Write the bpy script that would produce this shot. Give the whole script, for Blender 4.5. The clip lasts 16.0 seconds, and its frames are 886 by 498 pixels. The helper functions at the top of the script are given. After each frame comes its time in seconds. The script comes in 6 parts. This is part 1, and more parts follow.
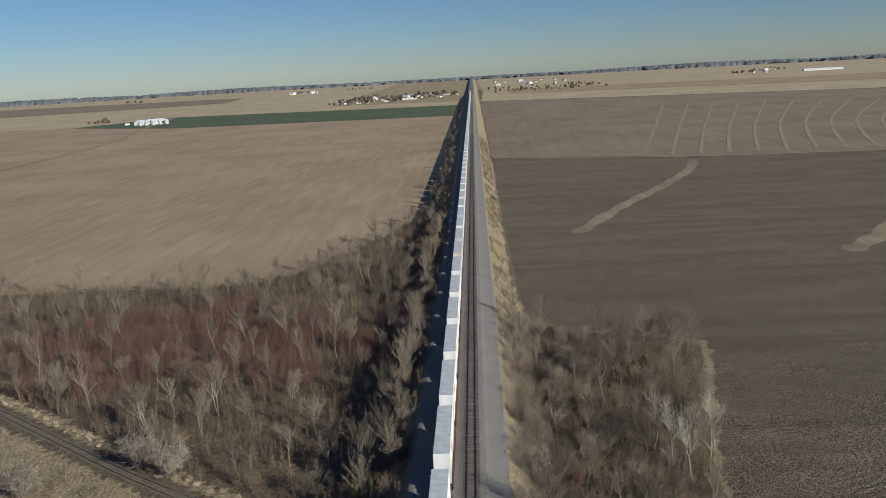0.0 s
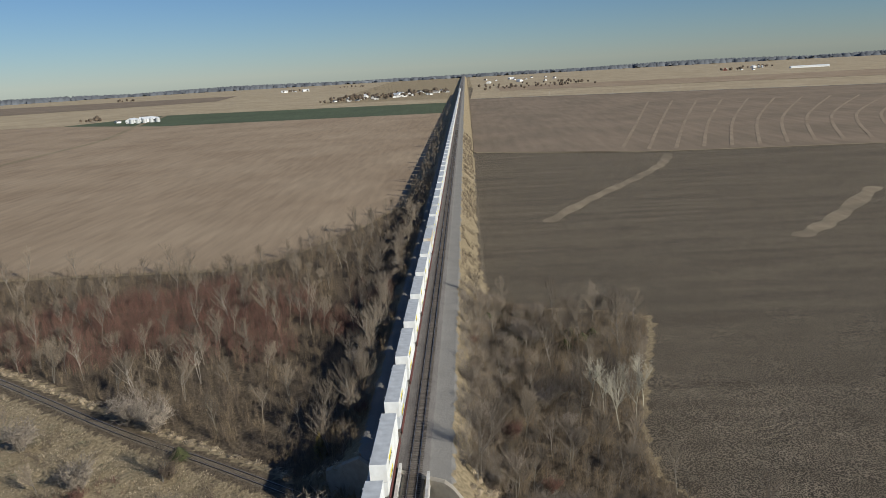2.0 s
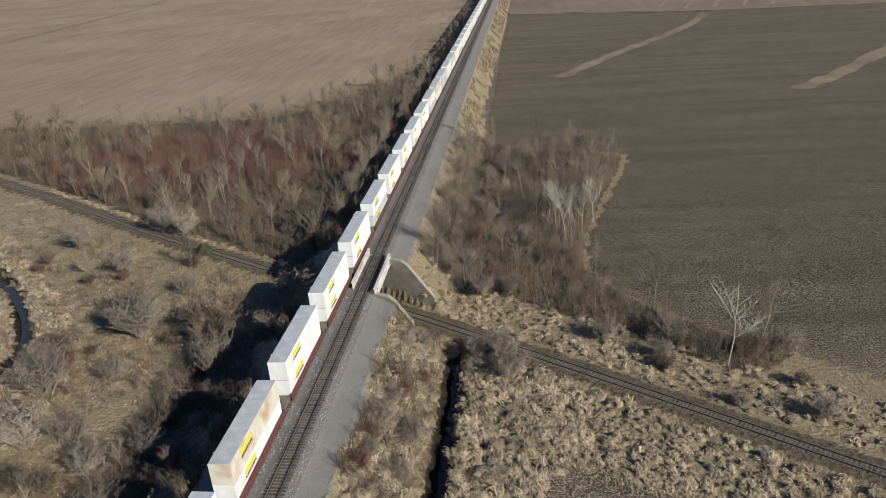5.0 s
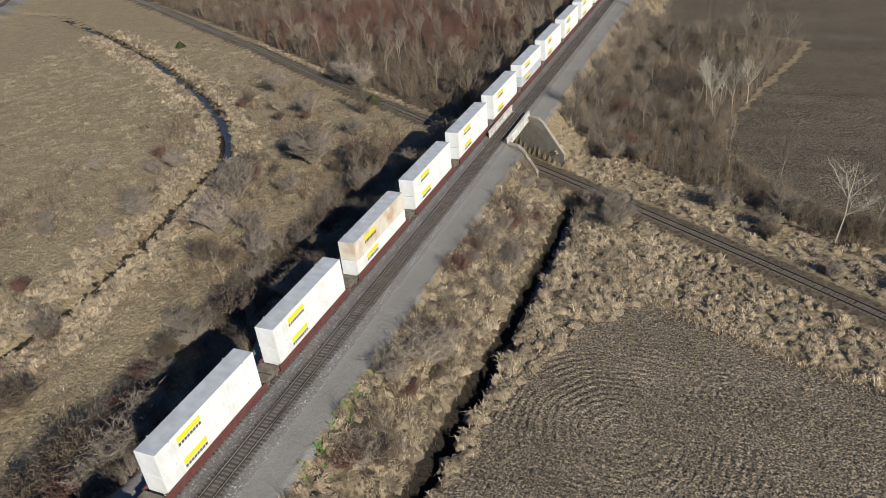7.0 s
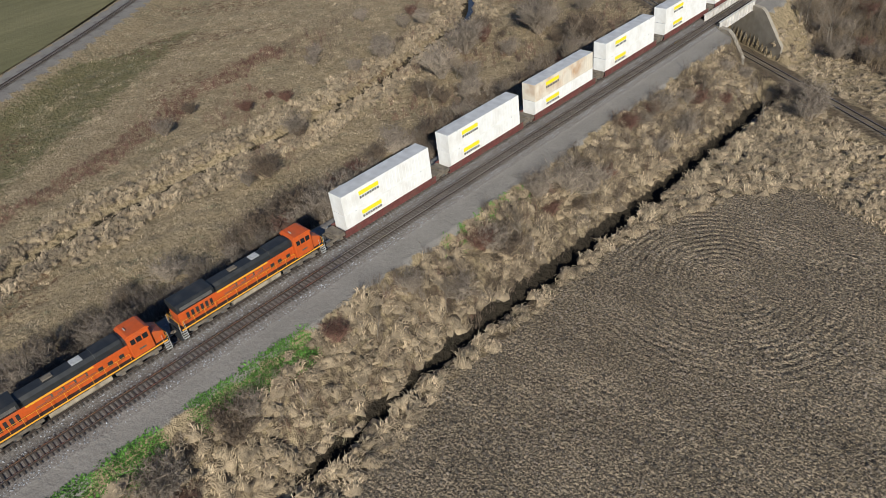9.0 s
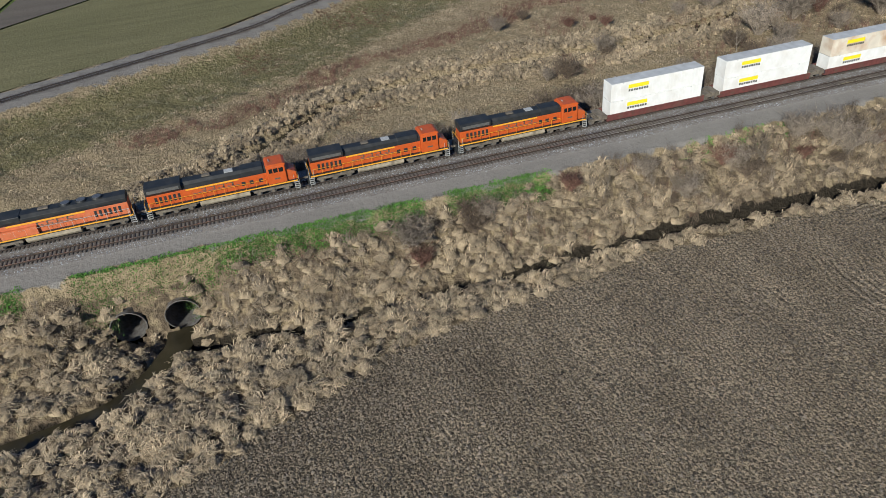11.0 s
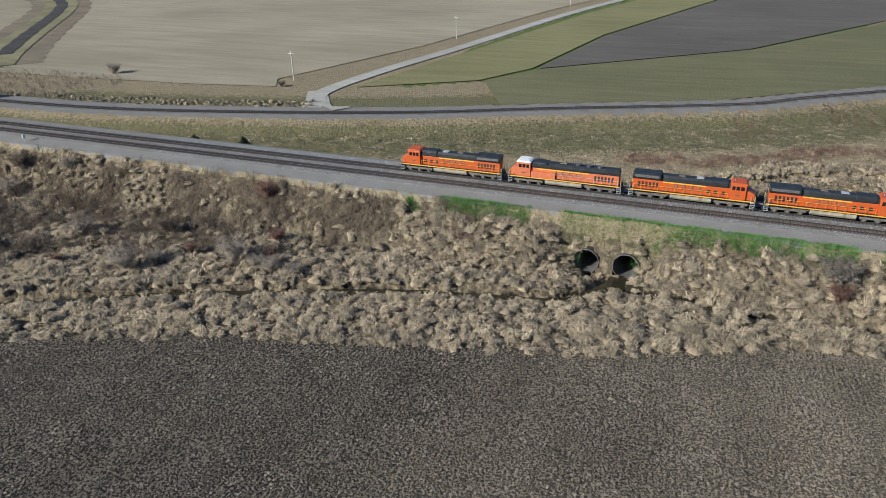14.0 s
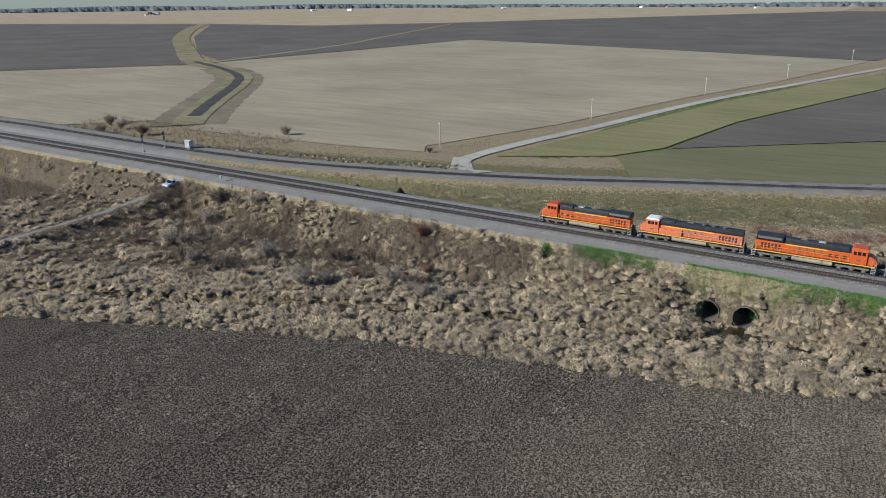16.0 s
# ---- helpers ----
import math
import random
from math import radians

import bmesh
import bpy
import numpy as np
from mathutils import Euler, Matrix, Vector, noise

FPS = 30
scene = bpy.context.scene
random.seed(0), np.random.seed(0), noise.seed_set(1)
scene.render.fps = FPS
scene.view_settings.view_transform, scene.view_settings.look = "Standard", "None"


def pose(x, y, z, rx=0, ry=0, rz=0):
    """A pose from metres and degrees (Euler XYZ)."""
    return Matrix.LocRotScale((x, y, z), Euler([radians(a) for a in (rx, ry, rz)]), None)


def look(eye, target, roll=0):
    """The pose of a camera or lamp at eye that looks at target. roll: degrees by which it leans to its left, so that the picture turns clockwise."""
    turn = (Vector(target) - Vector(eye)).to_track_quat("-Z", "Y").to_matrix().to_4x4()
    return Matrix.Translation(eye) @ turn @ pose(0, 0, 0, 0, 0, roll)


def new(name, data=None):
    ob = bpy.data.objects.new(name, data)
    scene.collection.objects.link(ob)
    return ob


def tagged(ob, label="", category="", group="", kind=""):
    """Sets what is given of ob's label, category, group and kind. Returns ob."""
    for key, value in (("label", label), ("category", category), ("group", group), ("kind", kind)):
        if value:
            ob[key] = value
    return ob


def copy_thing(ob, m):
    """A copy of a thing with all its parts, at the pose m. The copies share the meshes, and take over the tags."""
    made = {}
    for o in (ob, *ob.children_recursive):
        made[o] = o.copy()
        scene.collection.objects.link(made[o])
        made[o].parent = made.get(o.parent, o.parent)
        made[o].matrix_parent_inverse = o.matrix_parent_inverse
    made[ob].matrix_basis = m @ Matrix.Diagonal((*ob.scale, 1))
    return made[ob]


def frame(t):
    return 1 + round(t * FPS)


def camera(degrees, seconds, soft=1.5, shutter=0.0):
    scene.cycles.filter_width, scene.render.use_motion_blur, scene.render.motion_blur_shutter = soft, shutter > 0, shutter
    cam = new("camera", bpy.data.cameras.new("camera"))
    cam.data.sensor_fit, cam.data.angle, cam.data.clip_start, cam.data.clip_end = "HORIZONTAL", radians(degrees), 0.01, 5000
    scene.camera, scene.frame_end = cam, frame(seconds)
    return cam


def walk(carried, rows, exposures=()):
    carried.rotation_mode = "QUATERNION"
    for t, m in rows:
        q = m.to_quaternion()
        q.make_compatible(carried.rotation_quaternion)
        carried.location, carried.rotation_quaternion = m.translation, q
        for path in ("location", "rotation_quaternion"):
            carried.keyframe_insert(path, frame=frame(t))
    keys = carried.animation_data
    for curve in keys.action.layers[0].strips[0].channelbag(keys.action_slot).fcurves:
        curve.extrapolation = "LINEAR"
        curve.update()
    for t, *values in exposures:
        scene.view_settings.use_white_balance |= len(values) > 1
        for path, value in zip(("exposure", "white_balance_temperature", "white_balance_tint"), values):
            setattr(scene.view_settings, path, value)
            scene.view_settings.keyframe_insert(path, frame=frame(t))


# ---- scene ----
cam = camera(62.9, 16.0, soft=0.85)
PATH = [
    (0, (2.831, -3.034, 62.3), (2.729, -1.096, 61.817), -3.2),
    (0.5, (4.689, -6.925, 62.285), (4.59, -4.987, 61.802), -3.2),
    (1, (6.648, -10.832, 62.201), (6.554, -8.894, 61.718), -3.2),
    (1.5, (8.763, -14.816, 62.023), (8.675, -12.878, 61.537), -3.2),
    (2, (11.095, -19.011, 61.645), (11.01, -17.074, 61.156), -3.3),
    (2.5, (13.648, -23.362, 61.202), (13.56, -21.433, 60.681), -3.3),
    (3, (16.477, -27.816, 60.76), (16.348, -25.906, 60.18), -3.4),
    (3.5, (19.618, -32.258, 60.296), (19.458, -30.37, 59.656), -3.6),
    (5.8, (35.654, -51.837, 56.565), (35.296, -50.083, 55.672), -4.6),
    (6, (37.041, -53.342, 56.454), (36.638, -51.61, 55.538), -4.7),
    (6.5, (40.547, -56.665, 56.101), (39.979, -55.011, 55.131), -5.1),
    (7, (44.247, -59.713, 55.68), (43.53, -58.151, 54.657), -5.5),
    (7.5, (48.319, -62.662, 55.194), (47.467, -61.206, 54.12), -6.0),
    (8, (53.019, -65.606, 54.769), (52.044, -64.266, 53.649), -6.5),
    (8.2, (55.268, -66.718, 54.659), (54.241, -65.431, 53.522), -7.0),
    (10.3, (82.585, -77.27, 51.663), (81.098, -76.571, 50.522), -5.8),
    (10.5, (84.884, -78.036, 51.54), (83.362, -77.418, 50.399), -5.6),
    (11, (90.058, -79.496, 51.066), (88.474, -79.081, 49.918), -5.0),
    (11.5, (95.028, -80.686, 50.542), (93.409, -80.465, 49.389), -4.4),
    (12, (100.163, -81.725, 50.071), (98.537, -81.703, 48.907), -3.8),
    (12.5, (105.458, -82.422, 49.681), (103.843, -82.584, 48.512), -3.4),
    (13, (110.96, -82.606, 49.348), (109.327, -82.946, 48.244), -3.3),
    (13.5, (116.565, -82.312, 49.035), (114.9, -82.812, 48.045), -2.3),
    (14, (122.289, -81.65, 48.729), (120.62, -82.329, 47.862), -1.3),
    (14.5, (127.935, -80.514, 48.365), (126.295, -81.389, 47.628), -1.1),
    (15, (133.211, -78.976, 48.02), (131.606, -79.975, 47.369), -0.5),
    (15.5, (137.623, -77.738, 47.909), (136.021, -78.739, 47.254), -0.5),
    (16, (141.494, -76.92, 47.922), (139.891, -77.92, 47.266), -0.4),
]
walk(cam, [(t, look(eye, target, roll)) for t, eye, target, roll in PATH], [(0, 0.08, 6150, 5), (3.5, 0.16, 6250, 6), (6, 0.26, 6300, 7), (8, 0.2, 6350, 7), (10.5, 0.14, 6250, 6), (12.5, 0.33, 5850, 4), (14.5, 0.4, 5800, 4), (16, 0.33, 5750, 4)])

# ---- world, sun, exposure ----
SUN_EL, SUN_DIR = radians(27), Vector((0.78, -0.62, 0)).normalized()
world = bpy.data.worlds.new("world")
scene.world = world
world.use_nodes = True
wn = world.node_tree.nodes
sky = wn.new("ShaderNodeTexSky")
sky.sky_type, sky.sun_disc = "NISHITA", False
sky.sun_elevation, sky.sun_rotation = SUN_EL, math.atan2(SUN_DIR.x, SUN_DIR.y)
sky.altitude, sky.air_density, sky.dust_density, sky.ozone_density = 0, 1.0, 0.0, 4.0
wn["Background"].inputs[1].default_value = 0.06
tint = wn.new("ShaderNodeVectorMath")
tint.operation = "MULTIPLY"
tint.inputs[1].default_value = (0.70, 0.80, 1.0)
world.node_tree.links.new(sky.outputs[0], tint.inputs[0])
world.node_tree.links.new(tint.outputs[0], wn["Background"].inputs[0])
sun = new("sun", bpy.data.lights.new("sun", "SUN"))
sun.data.energy, sun.data.angle, sun.data.color = 4.9, radians(0.55), (1.0, 0.93, 0.82)
sun.matrix_world = look((SUN_DIR.x, SUN_DIR.y, math.tan(SUN_EL)), (0, 0, 0))


# ---- materials ----
def mat(name, color, rough=0.8, metal=0.0, vary=0.15, scale=3.0, bump=0.0, bscale=20.0, dirt=None, island=0.0, obj=0.0):
    """A surface with colour variation at two scales, optional dirt colour, and a fine relief."""
    m = bpy.data.materials.new(name)
    m.use_nodes = True
    t = m.node_tree
    n, l = t.nodes, t.links
    b = n["Principled BSDF"]
    b.inputs["Roughness"].default_value, b.inputs["Metallic"].default_value = rough, metal
    co = n.new("ShaderNodeTexCoord")
    a = n.new("ShaderNodeTexNoise")
    a.inputs["Scale"].default_value, a.inputs["Detail"].default_value = scale, 6
    l.new(co.outputs["Object"], a.inputs["Vector"])
    ramp = n.new("ShaderNodeMapRange")
    ramp.inputs[1].default_value, ramp.inputs[2].default_value = 0.3, 0.7
    ramp.inputs[3].default_value, ramp.inputs[4].default_value = 1 - vary, 1 + vary
    l.new(a.outputs["Fac"], ramp.inputs[0])
    fac = ramp.outputs[0]
    for src, amount in (("ShaderNodeNewGeometry", island), ("ShaderNodeObjectInfo", obj)):
        if amount:
            g = n.new(src)
            r = n.new("ShaderNodeMapRange")
            r.inputs[3].default_value, r.inputs[4].default_value = 1 - amount, 1 + amount
            l.new(g.outputs["Random Per Island" if amount is island else "Random"], r.inputs[0])
            mu = n.new("ShaderNodeMath")
            mu.operation = "MULTIPLY"
            l.new(fac, mu.inputs[0]), l.new(r.outputs[0], mu.inputs[1])
            fac = mu.outputs[0]
    mix = n.new("ShaderNodeVectorMath")
    mix.operation = "SCALE"
    mix.inputs[0].default_value = color
    l.new(fac, mix.inputs["Scale"])
    out = mix.outputs[0]
    if dirt:
        d = n.new("ShaderNodeTexNoise")
        d.inputs["Scale"].default_value, d.inputs["Detail"].default_value = scale * 0.6, 8
        l.new(co.outputs["Object"], d.inputs["Vector"])
        r = n.new("ShaderNodeMapRange")
        r.inputs[1].default_value, r.inputs[2].default_value, r.inputs[4].default_value = 0.5, 0.72, 0.8
        l.new(d.outputs["Fac"], r.inputs[0])
        x = n.new("ShaderNodeMix")
        x.data_type = "RGBA"
        x.inputs["B"].default_value = (*dirt, 1)
        l.new(r.outputs[0], x.inputs["Factor"]), l.new(out, x.inputs["A"])
        out = x.outputs["Result"]
    l.new(out, b.inputs["Base Color"])
    if bump:
        h = n.new("ShaderNodeTexNoise")
        h.inputs["Scale"].default_value, h.inputs["Detail"].default_value = bscale, 4
        l.new(co.outputs["Object"], h.inputs["Vector"])
        bp = n.new("ShaderNodeBump")
        bp.inputs["Strength"].default_value, bp.inputs["Distance"].default_value = min(bump, 1), 0.1 * max(bump, 1)
        l.new(h.outputs["Fac"], bp.inputs["Height"]), l.new(bp.outputs[0], b.inputs["Normal"])
    return m


M = dict(
    orange=mat("orange_paint", (0.5, 0.088, 0.015), 0.45, vary=0.12, scale=1.5, dirt=(0.4, 0.1, 0.035)),
    faded=mat("faded_orange_paint", (0.54, 0.135, 0.05), 0.6, vary=0.15, scale=1.5, dirt=(0.5, 0.17, 0.08)),
    black=mat("black_paint", (0.022, 0.024, 0.026), 0.5, vary=0.3, scale=1.2, dirt=(0.05, 0.048, 0.045)),
    yellow=mat("yellow_paint", (0.75, 0.36, 0.03), 0.5, vary=0.12),
    dusty=mat("dusty_underframe", (0.16, 0.135, 0.105), 0.85, vary=0.3, scale=2, dirt=(0.07, 0.06, 0.05)),
    tank=mat("tan_fuel_tank", (0.36, 0.31, 0.23), 0.8, vary=0.25, scale=1.5, dirt=(0.16, 0.13, 0.1)),
    steel=mat("worn_steel", (0.32, 0.31, 0.3), 0.4, 0.8, vary=0.2),
    silver=mat("silver_paint", (0.55, 0.55, 0.53), 0.5, 0.3, vary=0.15),
    glass=mat("dark_glass", (0.012, 0.014, 0.016), 0.08, vary=0.1),
    white=mat("white_paint", (0.78, 0.78, 0.76), 0.55, vary=0.05, scale=0.8, dirt=(0.66, 0.64, 0.6)),
    rusty=mat("rust_stained_white_paint", (0.66, 0.6, 0.5), 0.7, vary=0.1, scale=0.5, dirt=(0.42, 0.24, 0.12)),
    greyroof=mat("grey_container_roof", (0.5, 0.51, 0.52), 0.6, vary=0.15, scale=0.7),
    label=mat("yellow_label", (0.85, 0.72, 0.02), 0.5, vary=0.05),
    ink=mat("dark_lettering", (0.09, 0.09, 0.08), 0.6, vary=0.2),
    maroon=mat("maroon_well_car", (0.13, 0.04, 0.035), 0.75, vary=0.25, scale=1.5, dirt=(0.1, 0.06, 0.045)),
    tie=mat("weathered_tie_wood", (0.085, 0.07, 0.06), 0.9, vary=0.3, scale=6, obj=0.35),
    tie2=mat("weathered_tie_wood_joined", (0.085, 0.07, 0.06), 0.9, vary=0.3, scale=6, island=0.35),
    rail=mat("rail_steel", (0.06, 0.045, 0.038), 0.6, 0.3, vary=0.2),
    railtop=mat("polished_rail_head", (0.5, 0.48, 0.46), 0.28, 0.9, vary=0.08),
    concrete=mat("weathered_concrete", (0.35, 0.31, 0.25), 0.85, vary=0.15, scale=0.8, bump=0.4, dirt=(0.3, 0.26, 0.2)),
    girder=mat("pale_girder_steel", (0.55, 0.53, 0.5), 0.65, vary=0.2, scale=1.0, dirt=(0.35, 0.3, 0.26)),
    pipe=mat("galvanised_pipe", (0.2, 0.19, 0.18), 0.6, 0.5, vary=0.3, scale=2, dirt=(0.1, 0.07, 0.05)),
    water=mat("murky_water", (0.035, 0.03, 0.018), 0.22, vary=0.2, scale=0.4, bump=0.05, bscale=2),
    bark=mat("grey_bark", (0.225, 0.193, 0.156), 0.9, vary=0.25, scale=2, obj=0.3),
    twig=mat("bare_twigs", (0.185, 0.147, 0.108), 0.9, vary=0.25, scale=2, obj=0.35),
    palebark=mat("pale_bark", (0.4, 0.36, 0.28), 0.9, vary=0.2, scale=2, obj=0.15),
    brush=mat("brown_brush", (0.14, 0.105, 0.075), 0.95, vary=0.3, scale=0.15, island=0.45),
    redbrush=mat("reddish_brush", (0.165, 0.088, 0.064), 0.95, vary=0.3, scale=0.15, island=0.4),
    greybrush=mat("grey_brown_twigs", (0.26, 0.215, 0.17), 0.95, vary=0.3, scale=0.3, island=0.35, obj=0.25),
    stone=mat("crushed_ballast_stone", (0.3, 0.31, 0.33), 0.85, vary=0.2, scale=0.5, island=0.45),
    # cushion straw darker than the blades, painting shaded gaps between them
    strawmound=mat("matted_grass_gap_shade", (0.3, 0.235, 0.155), 0.95, vary=0.4, scale=0.7, bump=1.5, bscale=7.0, dirt=(0.15, 0.115, 0.078), island=0.15),
    mudbed=mat("dark_creek_mud", (0.055, 0.046, 0.036), 0.8, vary=0.4, scale=0.15, bump=0.5, bscale=1.0),
    straw=mat("dry_straw_grass", (0.46, 0.366, 0.246), 0.95, vary=0.35, scale=0.4, island=0.4),
    olive=mat("dull_olive_weeds", (0.185, 0.17, 0.105), 0.95, vary=0.5, scale=0.4, island=0.4),
    green=mat("fresh_green_weeds", (0.085, 0.2, 0.03), 0.8, vary=0.25, scale=0.3, island=0.4),
    clod=mat("earth_clods", (0.178, 0.148, 0.115), 0.95, vary=0.3, scale=0.1, island=0.8),
    evergreen=mat("evergreen_needles", (0.06, 0.065, 0.025), 0.9, vary=0.3, scale=0.5, island=0.4),
    needles=mat("yellowed_needles", (0.2, 0.15, 0.04), 0.9, vary=0.3, scale=0.5, island=0.4),
    tanbrush=mat("tan_brush", (0.22, 0.162, 0.1), 0.95, vary=0.3, scale=0.15, island=0.4),
    wood=mat("grey_pole_wood", (0.5, 0.46, 0.4), 0.9, vary=0.2),
    carpaint=mat("white_car_paint", (0.62, 0.7, 0.78), 0.25, vary=0.04),
    rubber=mat("black_rubber", (0.02, 0.02, 0.02), 0.8),
    roofdark=mat("dark_shingle_roof", (0.09, 0.08, 0.075), 0.9, vary=0.3, scale=0.5, obj=0.5),
    siding=mat("pale_siding", (0.68, 0.66, 0.62), 0.8, vary=0.1, scale=0.4, obj=0.25),
    metalroof=mat("pale_metal_roof", (0.7, 0.71, 0.72), 0.5, 0.2, vary=0.1),
    red=mat("red_barn_paint", (0.3, 0.05, 0.035), 0.8),
)


def shader_field(name, a, b, row_dir, row=0.0, depth=0.5, patch=0.012, a2=None):
    """Bare or stubbled field: two soil colours in large patches, clod grain, faint rows."""
    m = bpy.data.materials.new(name)
    m.use_nodes = True
    t = m.node_tree
    n, l = t.nodes, t.links
    p = n["Principled BSDF"]
    p.inputs["Roughness"].default_value = 0.95
    p.inputs["Specular IOR Level"].default_value = 0.15
    co = n.new("ShaderNodeTexCoord")
    big = n.new("ShaderNodeTexNoise")
    big.inputs["Scale"].default_value, big.inputs["Detail"].default_value = patch, 7
    l.new(co.outputs["Object"], big.inputs["Vector"])
    r = n.new("ShaderNodeMapRange")
    r.inputs[1].default_value, r.inputs[2].default_value = 0.35, 0.65
    l.new(big.outputs["Fac"], r.inputs[0])
    x = n.new("ShaderNodeMix")
    x.data_type = "RGBA"
    x.inputs["A"].default_value, x.inputs["B"].default_value = (*a, 1), (*b, 1)
    l.new(r.outputs[0], x.inputs["Factor"])
    rot = n.new("ShaderNodeMapping")
    rot.inputs["Rotation"].default_value = (0, 0, radians(row_dir))
    rot.inputs["Scale"].default_value = (1, 0.12, 1)
    l.new(co.outputs["Object"], rot.inputs["Vector"])
    st = n.new("ShaderNodeTexNoise")
    st.inputs["Scale"].default_value, st.inputs["Detail"].default_value = 0.25 if row == 0 else row, 5
    l.new(rot.outputs[0], st.inputs["Vector"])
    fine = n.new("ShaderNodeTexNoise")
    fine.inputs["Scale"].default_value, fine.inputs["Detail"].default_value = 1.6, 6
    l.new(co.outputs["Object"], fine.inputs["Vector"])
    s = n.new("ShaderNodeMath")
    s.operation = "ADD"
    l.new(st.outputs["Fac"], s.inputs[0]), l.new(fine.outputs["Fac"], s.inputs[1])
    k = n.new("ShaderNodeMapRange")
    k.inputs[1].default_value, k.inputs[2].default_value, k.inputs[3].default_value, k.inputs[4].default_value = 0.7, 1.3, 0.82, 1.18
    l.new(s.outputs[0], k.inputs[0])
    v = n.new("ShaderNodeVectorMath")
    v.operation = "SCALE"
    l.new(x.outputs["Result"], v.inputs[0]), l.new(k.outputs[0], v.inputs["Scale"])
    l.new(v.outputs[0], p.inputs["Base Color"])
    bp = n.new("ShaderNodeBump")
    bp.inputs["Strength"].default_value, bp.inputs["Distance"].default_value = depth, 0.4
    l.new(s.outputs[0], bp.inputs["Height"]), l.new(bp.outputs[0], p.inputs["Normal"])
    return m


def ground_material():
    """Land cover by masks on the ground sheet: soil, gravel, ballast, green, muddy channels darkened for shade, reddish
    ground, leaf floor with painted tussock-gap shade, dull weeds over dry grass.
    """
    m = bpy.data.materials.new("ground_cover")
    m.use_nodes = True
    t = m.node_tree
    n, l = t.nodes, t.links
    p = n["Principled BSDF"]
    p.inputs["Roughness"].default_value = 0.95
    p.inputs["Specular IOR Level"].default_value = 0.15
    co = n.new("ShaderNodeTexCoord")

    def tex(scale, detail=6, lo=0.3, hi=0.7, a=0.0, b=1.0, vec=None, kind="ShaderNodeTexNoise"):
        q = n.new(kind)
        q.inputs["Scale"].default_value = scale
        q.inputs["Detail"].default_value = detail
        l.new(vec or co.outputs["Object"], q.inputs["Vector"])
        r = n.new("ShaderNodeMapRange")
        for i, value in enumerate((lo, hi, a, b), 1):
            r.inputs[i].default_value = value
        l.new(q.outputs[0], r.inputs[0])
        return r.outputs[0]

    def mixed(fac, a, b):
        x = n.new("ShaderNodeMix")
        x.data_type = "RGBA"
        for key, value in (("A", a), ("B", b)):
            if isinstance(value, tuple):
                x.inputs[key].default_value = (*value, 1)
            else:
                l.new(value, x.inputs[key])
        l.new(fac, x.inputs["Factor"])
        return x.outputs["Result"]

    def math_node(op, a, b):
        q = n.new("ShaderNodeMath")
        q.operation = op
        for i, value in enumerate((a, b)):
            if isinstance(value, float):
                q.inputs[i].default_value = value
            else:
                l.new(value, q.inputs[i])
        return q.outputs[0]

    def mask(name):
        q = n.new("ShaderNodeAttribute")
        q.attribute_name = name
        s = n.new("ShaderNodeSeparateColor")
        l.new(q.outputs["Color"], s.inputs[0])
        return s.outputs

    m1, m2, m3 = mask("cover_a"), mask("cover_b"), mask("cover_c")
    big, mid, fine, grain = tex(0.02), tex(0.22), tex(1.5), tex(6.0, 3)
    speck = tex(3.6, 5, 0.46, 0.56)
    grass = mixed(mid, mixed(fine, (0.19, 0.148, 0.09), (0.34, 0.265, 0.165)), mixed(fine, (0.27, 0.213, 0.133), (0.45, 0.36, 0.235)))
    grass = mixed(big, grass, mixed(fine, (0.22, 0.175, 0.105), (0.39, 0.305, 0.19)))
    # dark end of the soil speckle paints the shaded pits between pale clods
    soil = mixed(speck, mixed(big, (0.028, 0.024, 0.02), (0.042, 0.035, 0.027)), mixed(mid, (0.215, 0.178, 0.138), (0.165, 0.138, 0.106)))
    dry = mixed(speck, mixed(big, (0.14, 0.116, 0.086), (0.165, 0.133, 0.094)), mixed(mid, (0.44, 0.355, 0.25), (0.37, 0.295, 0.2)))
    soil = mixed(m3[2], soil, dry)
    bm_ = n.new("ShaderNodeMapping")
    bm_.inputs["Rotation"].default_value, bm_.inputs["Scale"].default_value = (0, 0, radians(8)), (0.02, 0.16, 1)
    l.new(co.outputs["Object"], bm_.inputs[0])
    band = tex(1.0, 7, 0.35, 0.65, 0.86, 1.12, vec=bm_.outputs[0])
    sc = n.new("ShaderNodeVectorMath")
    sc.operation = "SCALE"
    l.new(soil, sc.inputs[0]), l.new(band, sc.inputs["Scale"])
    soil = sc.outputs[0]
    gravel = mixed(mid, mixed(grain, (0.18, 0.167, 0.152), (0.25, 0.234, 0.213)), mixed(grain, (0.215, 0.2, 0.182), (0.285, 0.267, 0.243)))
    ballast = mixed(mid, mixed(grain, (0.1, 0.09, 0.082), (0.22, 0.2, 0.184)), mixed(grain, (0.13, 0.118, 0.108), (0.27, 0.245, 0.225)))
    green = mixed(fine, (0.08, 0.12, 0.03), (0.16, 0.2, 0.06))
    # channel mud taken near black, the shade of the banks painted in
    mud_shade = mixed(fine, (0.022, 0.018, 0.013), (0.042, 0.034, 0.024))
    red = mixed(fine, (0.11, 0.07, 0.045), (0.21, 0.13, 0.08))
    weeds = mixed(fine, (0.12, 0.11, 0.055), (0.23, 0.2, 0.105))
    # brown leaf floor, also the painted shade between tussocks
    litter_shade = mixed(fine, (0.09, 0.07, 0.048), (0.19, 0.145, 0.098))
    col = grass
    wob = tex(0.9, 5, 0.3, 0.7, -0.35, 0.35)

